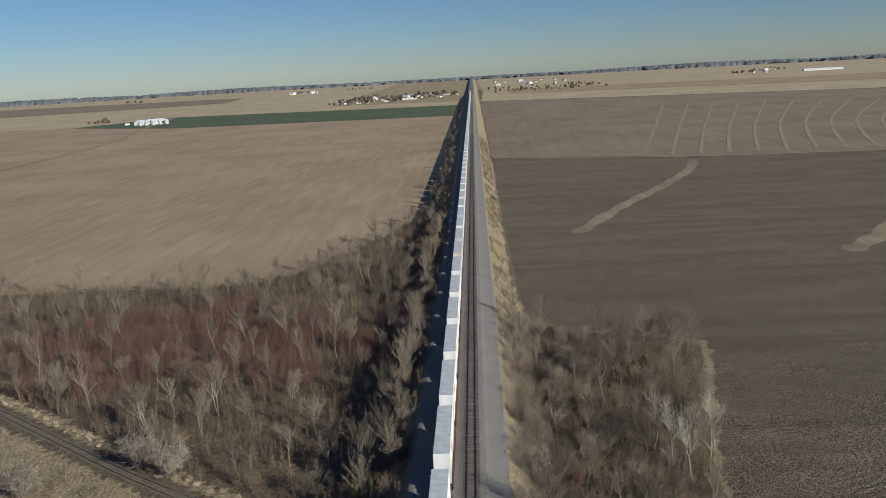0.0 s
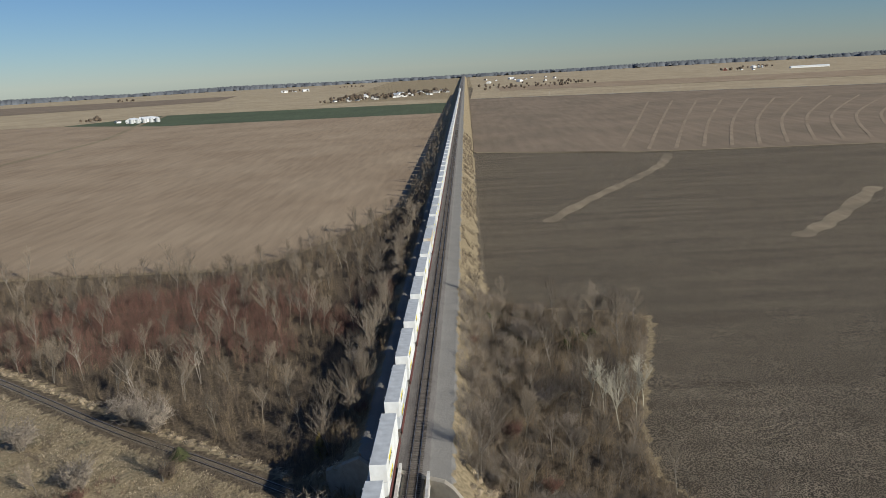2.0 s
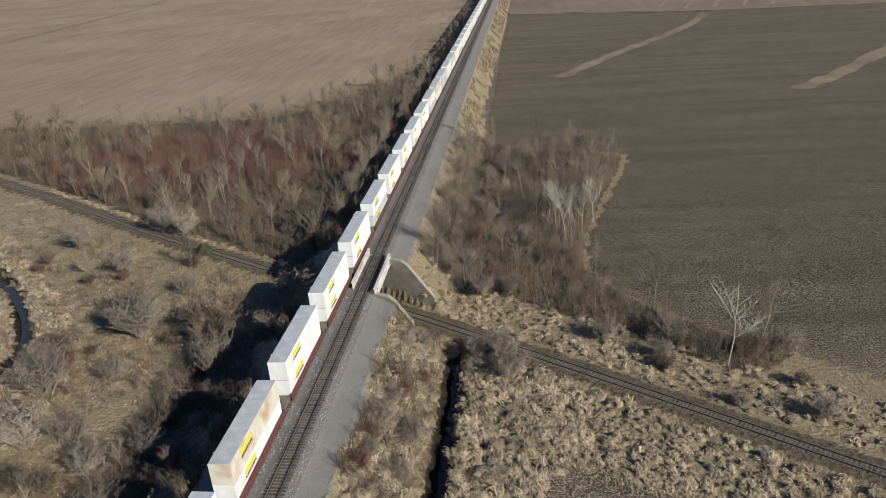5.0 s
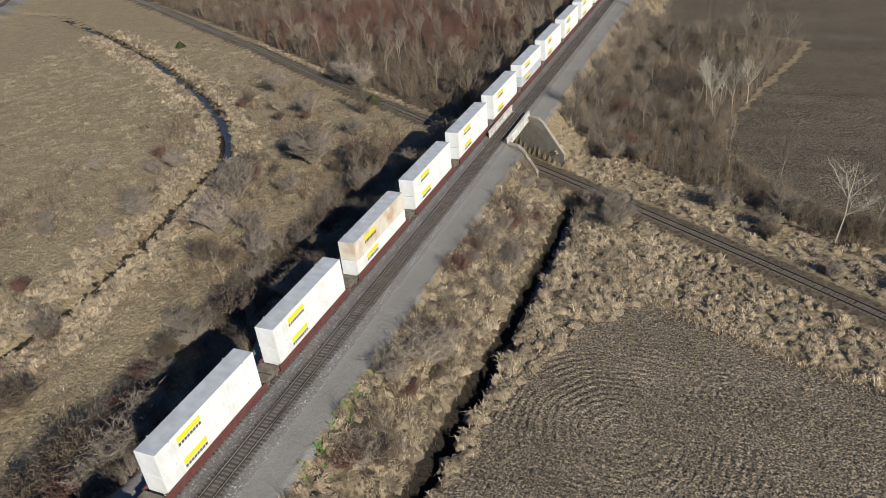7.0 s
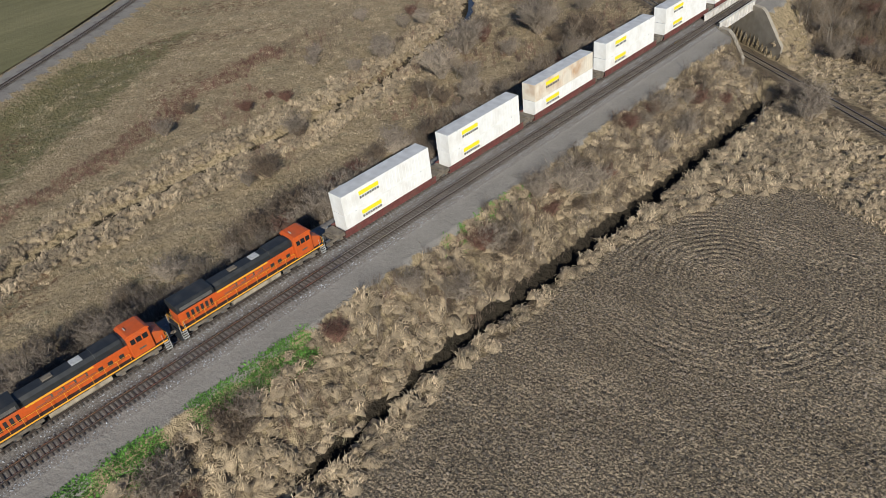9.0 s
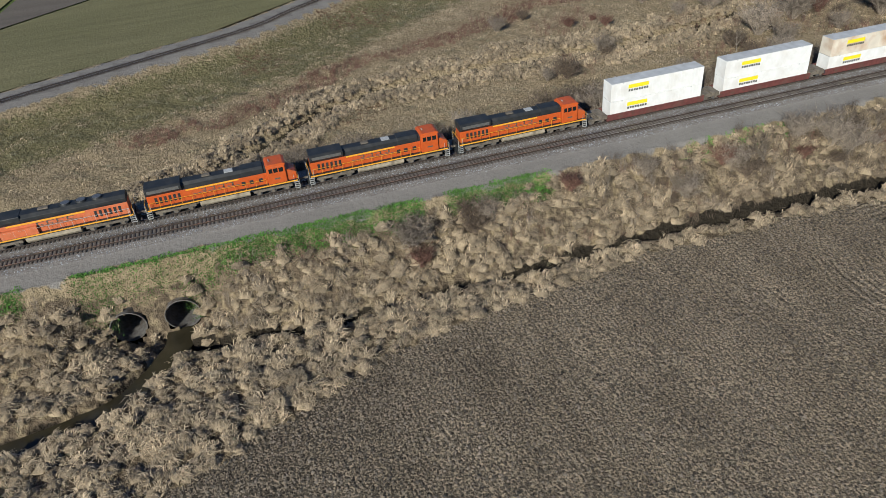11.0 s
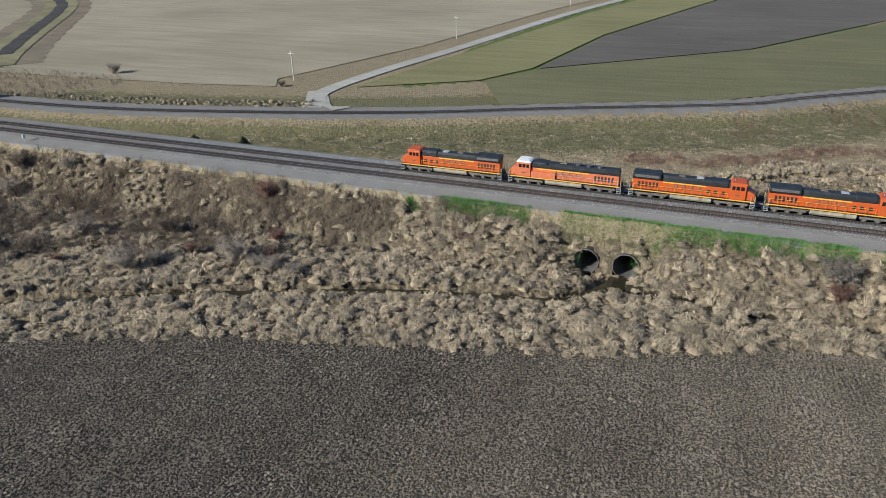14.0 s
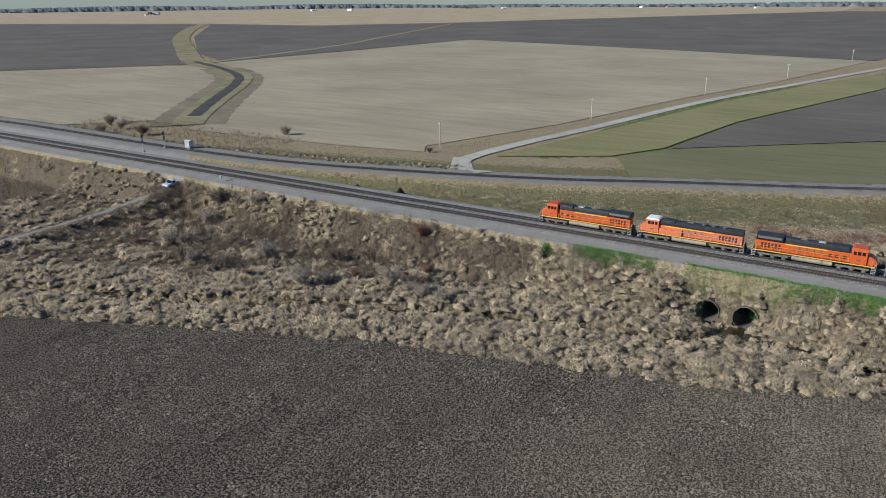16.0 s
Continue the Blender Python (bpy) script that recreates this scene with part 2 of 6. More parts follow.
    def sharp(fac):
        r = n.new("ShaderNodeMapRange")
        r.inputs[1].default_value, r.inputs[2].default_value = 0.35, 0.65
        l.new(math_node("ADD", fac, math_node("MULTIPLY", wob, math_node("MULTIPLY", 4.0, math_node("MULTIPLY", fac, math_node("SUBTRACT", 1.0, fac))))), r.inputs[0])
        return r.outputs[0]

    for fac, c in ((m3[0], weeds), (m2[2], red), (m3[1], litter_shade), (m1[0], soil), (m2[0], green), (m1[1], gravel), (m1[2], ballast), (m2[1], mud_shade)):
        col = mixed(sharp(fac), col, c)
    l.new(col, p.inputs["Base Color"])
    # plough rings and rows on the soil
    sep = n.new("ShaderNodeSeparateXYZ")
    l.new(co.outputs["Object"], sep.inputs[0])

    def rings(cx, cy, radius, pitch):
        dx, dy = math_node("SUBTRACT", sep.outputs[0], cx), math_node("SUBTRACT", sep.outputs[1], cy)
        d = math_node("SQRT", math_node("ADD", math_node("MULTIPLY", dx, dx), math_node("MULTIPLY", dy, dy)), 0.0)
        d = math_node("ADD", d, math_node("MULTIPLY", mid, 0.6))
        w = math_node("SINE", math_node("MULTIPLY", d, 2 * math.pi / pitch), 0.0)
        r = n.new("ShaderNodeMapRange")
        r.inputs[1].default_value, r.inputs[2].default_value = radius, radius - 4.0
        l.new(d, r.inputs[0])
        return math_node("MULTIPLY", w, r.outputs[0])

    ring = math_node("ADD", math_node("ADD", math_node("MULTIPLY", math_node("ADD", rings(35.0, 5.0, 21.0, 1.05), rings(47.0, 15.0, 8.0, 1.0)), 1.6), rings(62.0, 120.0, 19.0, 1.5)), rings(74.0, 86.0, 17.0, 1.5))
    ring = math_node("MULTIPLY", math_node("MULTIPLY", math_node("MULTIPLY", ring, tex(0.13, 2, 0.38, 0.6, 0.25, 1.0)), m1[0]), 0.2)
    row = n.new("ShaderNodeTexWave")
    row.bands_direction = "Y"
    row.inputs["Scale"].default_value, row.inputs["Distortion"].default_value, row.inputs["Detail"].default_value = 0.41, 4.0, 4
    row.inputs["Detail Scale"].default_value = 0.25
    rm = n.new("ShaderNodeMapping")
    rm.inputs["Rotation"].default_value = (0, 0, radians(-6))
    l.new(co.outputs["Object"], rm.inputs[0]), l.new(rm.outputs[0], row.inputs[0])
    rows_h = math_node("MULTIPLY", math_node("MULTIPLY", row.outputs["Fac"], m1[0]), 0.14)
    h = math_node("ADD", math_node("ADD", math_node("MULTIPLY", fine, 0.35), math_node("MULTIPLY", grain, 0.1)), math_node("ADD", ring, rows_h))
    h = math_node("ADD", h, math_node("MULTIPLY", math_node("MULTIPLY", speck, m1[0]), 0.45))
    h = math_node("MULTIPLY", h, math_node("SUBTRACT", 1.0, math_node("MULTIPLY", math_node("MAXIMUM", m1[1], m1[2]), 0.85)))
    bp = n.new("ShaderNodeBump")
    bp.inputs["Strength"].default_value, bp.inputs["Distance"].default_value = 0.8, 1.0
    l.new(h, bp.inputs["Height"]), l.new(bp.outputs[0], p.inputs["Normal"])
    return m


# ---- building helpers ----
def part(name, bm, material, parent=None, label="", smooth=False):
    """Links a bmesh as one mesh object under a thing or a part."""
    me = bpy.data.meshes.new(name)
    if smooth:
        for f in bm.faces:
            f.smooth = True
    bm.to_mesh(me)
    bm.free()
    me.materials.append(material)
    ob = new(name, me)
    ob.parent = parent
    return tagged(ob, label) if label else ob


def raw(name, verts, faces, material, parent=None, label=""):
    me = bpy.data.meshes.new(name)
    me.from_pydata([tuple(v) for v in verts], [], faces)
    me.materials.append(material)
    ob = new(name, me)
    ob.parent = parent
    return tagged(ob, label) if label else ob


def soup(name, verts, tris, material, parent=None):
    """A large triangle mesh straight from arrays."""
    verts, tris = np.asarray(verts, dtype=np.float32), np.asarray(tris, dtype=np.int32)
    me = bpy.data.meshes.new(name)
    me.vertices.add(len(verts))
    me.vertices.foreach_set("co", verts.ravel())
    me.loops.add(tris.size)
    me.loops.foreach_set("vertex_index", tris.ravel())
    me.polygons.add(len(tris))
    me.polygons.foreach_set("loop_start", np.arange(0, tris.size, tris.shape[1], dtype=np.int32))
    me.update(calc_edges=True)
    me.materials.append(material)
    ob = new(name, me)
    ob.parent = parent
    return ob


def thing(name, label, category, group="", at=None):
    ob = new(name)
    ob.empty_display_size = 0.2
    if at is not None:
        ob.matrix_basis = at
    return tagged(ob, label, category, group)


def box(bm, x0, x1, y0, y1, z0, z1, bevel=0.0):
    r = bmesh.ops.create_cube(bm, size=1)
    bmesh.ops.scale(bm, vec=(x1 - x0, y1 - y0, z1 - z0), verts=r["verts"])
    bmesh.ops.translate(bm, vec=((x0 + x1) / 2, (y0 + y1) / 2, (z0 + z1) / 2), verts=r["verts"])
    if bevel:
        edges = list({e for v in r["verts"] for e in v.link_edges})
        bmesh.ops.bevel(bm, geom=edges, offset=bevel, segments=2, affect="EDGES", profile=0.5)
    return bm


def boxes(*dims, bevel=0.0):
    bm = bmesh.new()
    for d in dims:
        box(bm, *d, bevel=bevel)
    return bm


def rod(bm, a, b, r, r2=None, seg=8):
    a, b = Vector(a), Vector(b)
    d = b - a
    m = Matrix.Translation((a + b) / 2) @ d.to_track_quat("Z", "Y").to_matrix().to_4x4()
    bmesh.ops.create_cone(bm, cap_ends=True, segments=seg, radius1=r, radius2=r if r2 is None else r2, depth=d.length, matrix=m)
    return bm


def rods(pairs, r, seg=6):
    bm = bmesh.new()
    for a, b in pairs:
        rod(bm, a, b, r, seg=seg)
    return bm


def prism(profile, y0, y1, bevel=0.0):
    """An x-z outline drawn out along y."""
    bm = bmesh.new()
    f = bm.faces.new([bm.verts.new((x, y0, z)) for x, z in profile])
    e = bmesh.ops.extrude_face_region(bm, geom=[f])
    bmesh.ops.translate(bm, vec=(0, y1 - y0, 0), verts=[v for v in e["geom"] if isinstance(v, bmesh.types.BMVert)])
    bmesh.ops.recalc_face_normals(bm, faces=bm.faces)
    if bevel:
        bmesh.ops.bevel(bm, geom=list(bm.edges), offset=bevel, segments=2, affect="EDGES", profile=0.5)
    return bm


def side_prism(profile, x0, x1, bevel=0.0):
    """A y-z outline drawn out along x."""
    bm = prism(profile, x0, x1, bevel)
    bmesh.ops.transform(bm, matrix=Matrix(((0, 1, 0, 0), (1, 0, 0, 0), (0, 0, 1, 0), (0, 0, 0, 1))), verts=bm.verts)
    bmesh.ops.recalc_face_normals(bm, faces=bm.faces)
    return bm


# ---- the lie of the land ----
TRACK_WEST = -4.3
BRANCH = [(-330, 240), (-207, 67), (-160, 5), (-117, -58), (-102, -78), (-81, -130), (-67, -162), (-56, -196), (-46, -236), (-40, -269), (-35, -310), (-31, -360), (-27, -430), (-24, -560), (-22, -1200)]
LOWER = [(420, -225), (200, -60), (120, 0), (66, 36), (35, 56), (10, 71.5), (-19, 89), (-39, 101), (-65, 116), (-91, 133), (-116, 149), (-174, 184), (-260, 236), (-420, 330)]
STREAM_WEST = [(-12, -101), (-25, -98), (-40, -79), (-51, -66), (-57, -48), (-58, -20), (-56, 3), (-57, 18), (-62, 40), (-69, 68), (-85, 88), (-108, 107), (-151, 136), (-197, 162), (-260, 195)]
STREAM_EAST = [(10.4, -95.0), (11.5, -95.4), (14, -97), (17, -99), (21, -104), (24, -118), (28, -133), (40, -164), (56, -196), (69, -234), (90, -290), (130, -400)]
DITCH = [(13, -95), (15.5, -88), (16.5, -72), (16, -55), (15.5, -36), (15, -20), (15.5, 0), (16, 12), (16.5, 24), (16.5, 45), (16, 62)]
FIELD_SE = [(-900, 420), (-400, 170), (-290, 112), (-218, 78), (-196, 69), (-175, 59), (-145, 48), (-116, 41), (-91, 34), (-71, 25), (-58, 22), (-29, 18.5), (0, 19), (10, 21), (23, 26), (33, 34)]
FIELD_NE = [(58, 72), (48, 82), (42, 95), (43, 110), (49, 131), (58, 163), (60, 175), (49, 181), (27, 187), (16, 196), (13, 230), (13, 324), (14, 418), (15, 561), (18, 2400), (2400, 2400), (2400, -1400), (440, -215), (230, -58), (130, 18)]


def dist_line(x, y, line):
    """Distance from points to a polyline, and how far along it (0 to 1 by index)."""
    best = np.full(x.shape, 1e9)
    where = np.zeros(x.shape)
    for i, ((ax, ay), (bx, by)) in enumerate(zip(line, line[1:])):
        dx, dy = bx - ax, by - ay
        u = np.clip(((x - ax) * dx + (y - ay) * dy) / (dx * dx + dy * dy), 0, 1)
        d = np.hypot(x - ax - u * dx, y - ay - u * dy)
        where = np.where(d < best, i + u, where)
        best = np.minimum(best, d)
    return best, where


def inside(x, y, poly):
    c = np.zeros(x.shape, dtype=bool)
    for (ax, ay), (bx, by) in zip(poly, poly[1:] + poly[:1]):
        if ay != by:
            c ^= ((ay > y) != (by > y)) & (x < (bx - ax) * (y - ay) / (by - ay) + ax)
    return c


def step(a, b, v):
    u = np.clip((v - a) / (b - a), 0, 1)
    return u * u * (3 - 2 * u)


def lumps(x, y, scale, seed=0.0):
    return (np.sin(x / scale * 1.7 + 1.3 * np.sin(y / scale * 0.9 + seed) + seed) * np.sin(y / scale * 1.3 + 1.7 * np.sin(x / scale * 0.7 + 2 * seed)))


def gap_side(x, y):
    return y - (75.3 - 0.56 * x)


def ground_z(x, y):
    x, y = np.asarray(x, dtype=float), np.asarray(y, dtype=float)
    far = step(0, 1, (np.hypot(x, y) - 150) / 90)
    base = -9.5 + 0.18 * lumps(x, y, 9, 0.4) * (1 - far) + 0.0 * far
    rough = (1 - step(0, 1, (np.hypot(x, y + 40) - 200) / 100))
    base = base + 0.3 * lumps(x, y, 2.3, 2.0) * rough * (x < 17) * (x > -75)
    # hummocks of the tussock grass
    edge = np.interp(y, [p[0] for p in FIELD_SE], [p[1] for p in FIELD_SE])
    hum = ((x > 6.5) & (x < edge - 0.5) & (y > -290) & (y < 60)) * 1.0
    dw, _ = dist_line(x, y, STREAM_WEST)
    hum = np.maximum(hum, ((dw < 9) & (x < -12)) * 0.8)
    hummock = hum * (0.34 * lumps(x, y, 0.72, 4.0) + 0.2 * lumps(x + 3, y, 1.2, 1.0))
    base = base + hummock
    # branch line on its low bank, higher towards the south
    d, _ = dist_line(x, y, BRANCH)
    top = -6.35 + 4.0 * step(-240, -420, y)
    base = np.maximum(base, np.minimum(top, top - (d - 6.5) * 0.45))
    # lower line under the bridge
    d3, _ = dist_line(x, y, LOWER)
    base = np.maximum(base, np.minimum(-8.35, -8.35 - (d3 - 2.6) * 0.4))
    # dirt lane to the track
    dl, w = dist_line(x, y, [(2, -251), (12, -253), (28, -256), (56, -257), (110, -262)])
    lt = np.interp(w, [0, 1, 2, 3, 4], [-1.2, -4.0, -6.6, -7.6, -9.4])
    base = np.maximum(base, np.minimum(lt, lt - (dl - 2.2) * 0.55))
    # streams and ditch
    for line, depth, half in ((STREAM_WEST, 1.9, 1.7), (STREAM_EAST, 1.7, 1.9), (DITCH, 2.7, 1.3)):
        dd, _ = dist_line(x, y, line)
        if line is DITCH:
            half = np.interp(y, [-40, -5, 62], [0.85, 1.55, 2.1])
        base = base - depth * (1 - step(half * 0.55, half * 1.5, dd))
    pool = np.hypot((x - 10.5) / 1.25, y + 97.5)
    base = base - 1.3 * (1 - step(2.2, 4.6, pool)) * (x > 6)
    # main embankment
    low = step(-300, -480, y) * 6.0
    bank = -0.62 + 0 * x
    for c in (0.0, TRACK_WEST):
        bank = np.maximum(bank, np.minimum(-0.27, -0.27 - (np.abs(x - c) - 1.6) * 0.45))
    bank = np.where(x > 2.5, -0.62 - (x - 2.5) * 0.1, bank)
    narrow = 1 - step(6.5, 13, np.abs(y + 97.7))
    run_e = 15 - 6.2 * narrow
    bank = np.where(x > 6.0, -0.97 - (x - 6.0) * (9.3 / (run_e - 6.0)), bank)
    run_w = 13.5 + 1.5 * lumps(x * 0, y, 14, 0.2)
    bank = np.where(x < -9.5, -0.62 - (-9.5 - x) * (9.0 / run_w), bank)
    bank = bank + 0.25 * lumps(x, y, 1.5, 5.0) * ((x > 6.5) | (x < -10.5)) + hummock * (x > 7.5)
    s = np.abs(gap_side(x, y))
    cut = step(6.7, 7.5, s)
    return np.where(bank > base, base + (bank - base) * cut, base)


def z_at(x, y):
    return float(ground_z(np.array([x]), np.array([y]))[0])


def covers(x, y):
    """The land-cover masks at each place."""
    wob = 0.8 * lumps(x, y, 1.7, 3.0)
    edge = np.interp(y, [p[0] for p in FIELD_SE], [p[1] for p in FIELD_SE])
    soil = step(-0.8, 0.8, x + wob - edge) * step(-0.8, 0.8, 33 - 0.40 * (x - 34) - y + wob)
    soil = np.maximum(soil, inside(x + wob, y, FIELD_NE) * 1.0)
    d, _ = dist_line(x, y, BRANCH)
    d3, _ = dist_line(x, y, LOWER)
    bridge = np.abs(gap_side(x, y)) < 7
    gravel = step(-10.6, -9.6, x + wob * 0.5) * (1 - step(5.6, 6.8, x + wob * 0.6 + 1.0 * (np.abs(y + 97.7) < 9))) * ~bridge
    gravel = np.maximum(gravel, (1 - step(5.6, 6.8, d + wob * 0.4)))
    yard = inside(x, y, [(-9, -262), (-9, -420), (-30, -420), (-40, -330), (-37, -296), (-16, -285)])
    gravel = np.maximum(gravel, yard * 0.9)
    dl, _ = dist_line(x, y, [(2, -251), (12, -253), (28, -256), (56, -257), (110, -262)])
    gravel = np.maximum(gravel, 0.75 * (1 - step(0.9, 1.6, np.abs(dl))))
    ballast = np.maximum(1 - step(2.0, 2.7, np.abs(x)), 1 - step(2.0, 2.7, np.abs(x - TRACK_WEST))) * ~bridge
    ballast = np.maximum(ballast, 1 - step(1.9, 2.6, d))
    green = np.zeros(x.shape)
    green = np.maximum(green, 0.75 * inside(x, y, [(-104, -190), (-125, -160), (-160, -95), (-235, 5), (-420, -95), (-400, -140), (-300, -168), (-180, -190)]))
    mud_shade = np.zeros(x.shape)
    for line, half in ((STREAM_WEST, 1.6), (STREAM_EAST, 1.8), (DITCH, 1.5)):
        dd, _ = dist_line(x, y, line)
        mud_shade = np.maximum(mud_shade, 1 - step(half * 0.6, half * 1.2, dd))
    red = 0.42 * step(-0.1, 0.9, lumps(x, y, 17, 1.0)) * (x < -12) * (y < 90) * (y > -80)
    weeds = step(-2, 6, d - 7) * (1 - step(22, 40, d)) * (x < -20) * (x > -140) * (y > -300) * (y < 30)
    wood_w = inside(x, y, WOOD_W) * 1.0
    wood_e = inside(x, y, WOOD_E) * 1.0
    # east bank ground darkened to paint the shaded gaps between tussocks
    strip = 0.6 * (x > 7) * (x < edge + 1) * (y < 62) * (y > -300)
    wood_e = np.maximum(wood_e, strip)
    scrub = 0.8 * step(-33, -26, x + 3 * wob) * (x < -10.8) * (y > -95) * (y < 68) * step(-0.6, 0.0, lumps(x, y, 8, 0.6))
    scrub = np.maximum(scrub, 0.8 * (x > 7) * (x < 12 + (-135 - y) * 0.42) * (y < -135) * (y > -450) * step(-0.4, 0.3, lumps(x, y, 7, 0.9) + (y < -258)))
    wood_e = np.maximum(np.maximum(wood_e, scrub), 1 - step(2.2, 3.4, d3 + 0.4 * wob))
    fallow = step(-125, -45, y + 0.3 * (x - 40) + 9 * lumps(x, y, 14, 0.3)) * (1 - 0.62 * step(45, 75, y)) + 0.1 * step(130, 320, y + 20 * lumps(x, y, 30, 0.5))
    return soil, gravel, ballast, green, mud_shade, red, weeds, np.maximum(wood_w, wood_e), fallow


WOOD_W = [(-13, 92), (-36, 106), (-62, 122), (-90, 140), (-115, 156), (-175, 192), (-260, 240), (-260, 250), (-173, 244), (-85, 243), (-67, 255), (-50, 288), (-39, 314), (-27, 358), (-20, 358), (-13, 300)]
WOOD_E = [(9, 90), (28, 80), (46, 68), (64, 54), (72, 60), (56, 73), (47, 83), (41, 96), (42, 110), (47, 131), (56, 163), (58, 173), (48, 179), (27, 184), (15, 190), (10, 180)]



def axis(knots):
    """Grid lines with the spacing given between successive knots, then stretched to the far edge."""
    c = [knots[0][0]]
    for (a, s), (b, _) in zip(knots, knots[1:]):
        n = max(1, round((b - a) / s))
        c += [a + (b - a) * (i + 1) / n for i in range(n)]
    out = []
    s, v = knots[0][1], c[0]
    while v > -4700:
        s *= 1.12
        v -= s
        out.insert(0, v)
    s, v = knots[-1][1], c[-1]
    while v < 4700:
        s *= 1.12
        v += s
        c.append(v)
    return np.array(out + c)


gx = axis([(-210, 3.0), (-80, 1.3), (-26, 0.9), (-11, 0.55), (5.4, 0.28), (9.6, 0.7), (26, 1.2), (75, 2.5), (170, 4.0)])
gy = axis([(-420, 3.0), (-265, 1.4), (-200, 0.9), (-106, 0.6), (-88, 0.9), (62, 0.7), (92, 1.6), (200, 3.5), (420, 6.0)])
X, Y = np.meshgrid(gx, gy)
x, y = X.ravel(), Y.ravel()
z = ground_z(x, y)
nx, ny = len(gx), len(gy)
idx = np.arange(nx * ny).reshape(ny, nx)
quads = np.stack([idx[:-1, :-1], idx[:-1, 1:], idx[1:, 1:], idx[1:, :-1]], axis=-1).reshape(-1, 4)
cx, cy, cz = (v[quads].mean(axis=1) for v in (x, y, z))
PIPES = [(-94.3, -8.55), (-101.2, -8.55)]
keep = np.ones(len(quads), dtype=bool)
for py, pz in PIPES:
    keep &= ~((np.abs(cx - 7.5) < 2.2) & (np.hypot(cy - py, cz - pz) < 2.2))
ground = soup("ground", np.stack([x, y, z], axis=1), quads[keep], ground_material())
ground.data.polygons.foreach_set("use_smooth", np.ones(len(ground.data.polygons), dtype=bool))
tagged(ground, "farmland with ploughed soil, dry grass and gravel banks", "ground", kind="structure")
soil, gravel, ballast, green, mud_shade, red, weeds, litter_shade, fallow = covers(x, y)
for name, chans in (("cover_a", (soil, gravel, ballast)), ("cover_b", (green, mud_shade, red)), ("cover_c", (weeds, litter_shade, fallow))):
    at = ground.data.attributes.new(name, "FLOAT_COLOR", "POINT")
    at.data.foreach_set("color", np.stack([*chans, np.ones(len(x))], axis=1).astype(np.float32).ravel())


# ---- fields, roads and water laid on the ground ----
F_BROWN = shader_field("fallow_field", (0.285, 0.21, 0.14), (0.35, 0.265, 0.18), 10, depth=0.2)
# base colour of the far fields paled to stand in for distance haze
F_TAN_HAZE = shader_field("hazed_stubble_field", (0.36, 0.285, 0.185), (0.43, 0.345, 0.23), 70, depth=0.25)
F_STUB = shader_field("grey_stubble_field", (0.3, 0.252, 0.175), (0.36, 0.305, 0.215), 70, depth=0.25)
F_DARK = shader_field("dark_tilled_field", (0.115, 0.1, 0.085), (0.15, 0.13, 0.11), 60)
F_OLD = shader_field("old_tilled_field", (0.25, 0.19, 0.135), (0.2, 0.155, 0.11), 3, row=0.12, depth=0.3)
F_WHEAT = shader_field("winter_wheat", (0.085, 0.1, 0.06), (0.1, 0.12, 0.07), 80)
F_PASTURE = shader_field("yellow_green_pasture", (0.2, 0.185, 0.085), (0.25, 0.225, 0.11), 60)
F_GREEN = shader_field("green_pasture", (0.145, 0.138, 0.07), (0.18, 0.165, 0.088), 60)
F_STRIP = shader_field("grass_strip", (0.24, 0.19, 0.12), (0.3, 0.24, 0.155), 0)
F_SWATH = shader_field("trampled_swath", (0.2, 0.16, 0.112), (0.285, 0.228, 0.155), 30, patch=0.06)
F_ROAD = shader_field("gravel_road", (0.38, 0.35, 0.3), (0.44, 0.41, 0.36), 0)


from mathutils.geometry import tessellate_polygon

LAID = []


def field(name, poly, material, label, lift=0.12, z=None):
    """A field that lies on the ground, its outline followed by a fine sheet."""
    LAID.append(name)
    lift += 0.012 * len(LAID)
    heights = ground_z(np.array([p[0] for p in poly]), np.array([p[1] for p in poly]))
    tris = tessellate_polygon([[Vector((px, py, 0)) for px, py in poly]])
    bm = bmesh.new()
    vs = [bm.verts.new((px, py, h + lift)) for (px, py), h in zip(poly, heights)]
    for t in tris:
        a, c, e = (Vector(poly[k]) for k in t)
        bm.faces.new([vs[k] for k in (t if (c - a).cross(e - a) > 0 else t[::-1])])
    return tagged(part(name, bm, material), label, "field", kind="structure")


def smooth_line(line, each=4):
    """Points on a smooth curve through the line's corners."""
    out = []
    p = [line[0], *line, line[-1]]
    for a, b, c, d in zip(p, p[1:], p[2:], p[3:]):
        for i in range(each):
            u = i / each
            out.append(tuple(0.5 * (2 * b[k] + (c[k] - a[k]) * u + (2 * a[k] - 5 * b[k] + 4 * c[k] - d[k]) * u * u + (3 * b[k] - a[k] - 3 * c[k] + d[k]) * u ** 3) for k in (0, 1)))
    return out + [line[-1]]


def ribbon(name, line, width, material, label, category, lift=0.06, z=None, taper=1.0, wild=0.03):
    pts = smooth_line(line, 8)
    vs, fs = [], []
    for i, (px, py) in enumerate(pts):
        a, b = pts[max(0, i - 1)], pts[min(len(pts) - 1, i + 1)]
        d = Vector((b[0] - a[0], b[1] - a[1])).normalized()
        w = width * (1 + (taper - 1) * i / len(pts)) / 2 * (1 + wild * math.sin(i * 1.9 + 0.7 * math.sin(i * 0.8)))
        for k in (-1, -0.33, 0.33, 1):
            q = (px - d.y * w * k, py + d.x * w * k)
            vs.append((*q, (z_at(*q) if z is None else z) + lift))
    for i in range(len(pts) - 1):
        for k in range(3):
            fs.append((4 * i + k, 4 * i + k + 1, 4 * i + k + 5, 4 * i + k + 4))
    return tagged(raw(name, vs, fs, material), label, category, kind="structure")


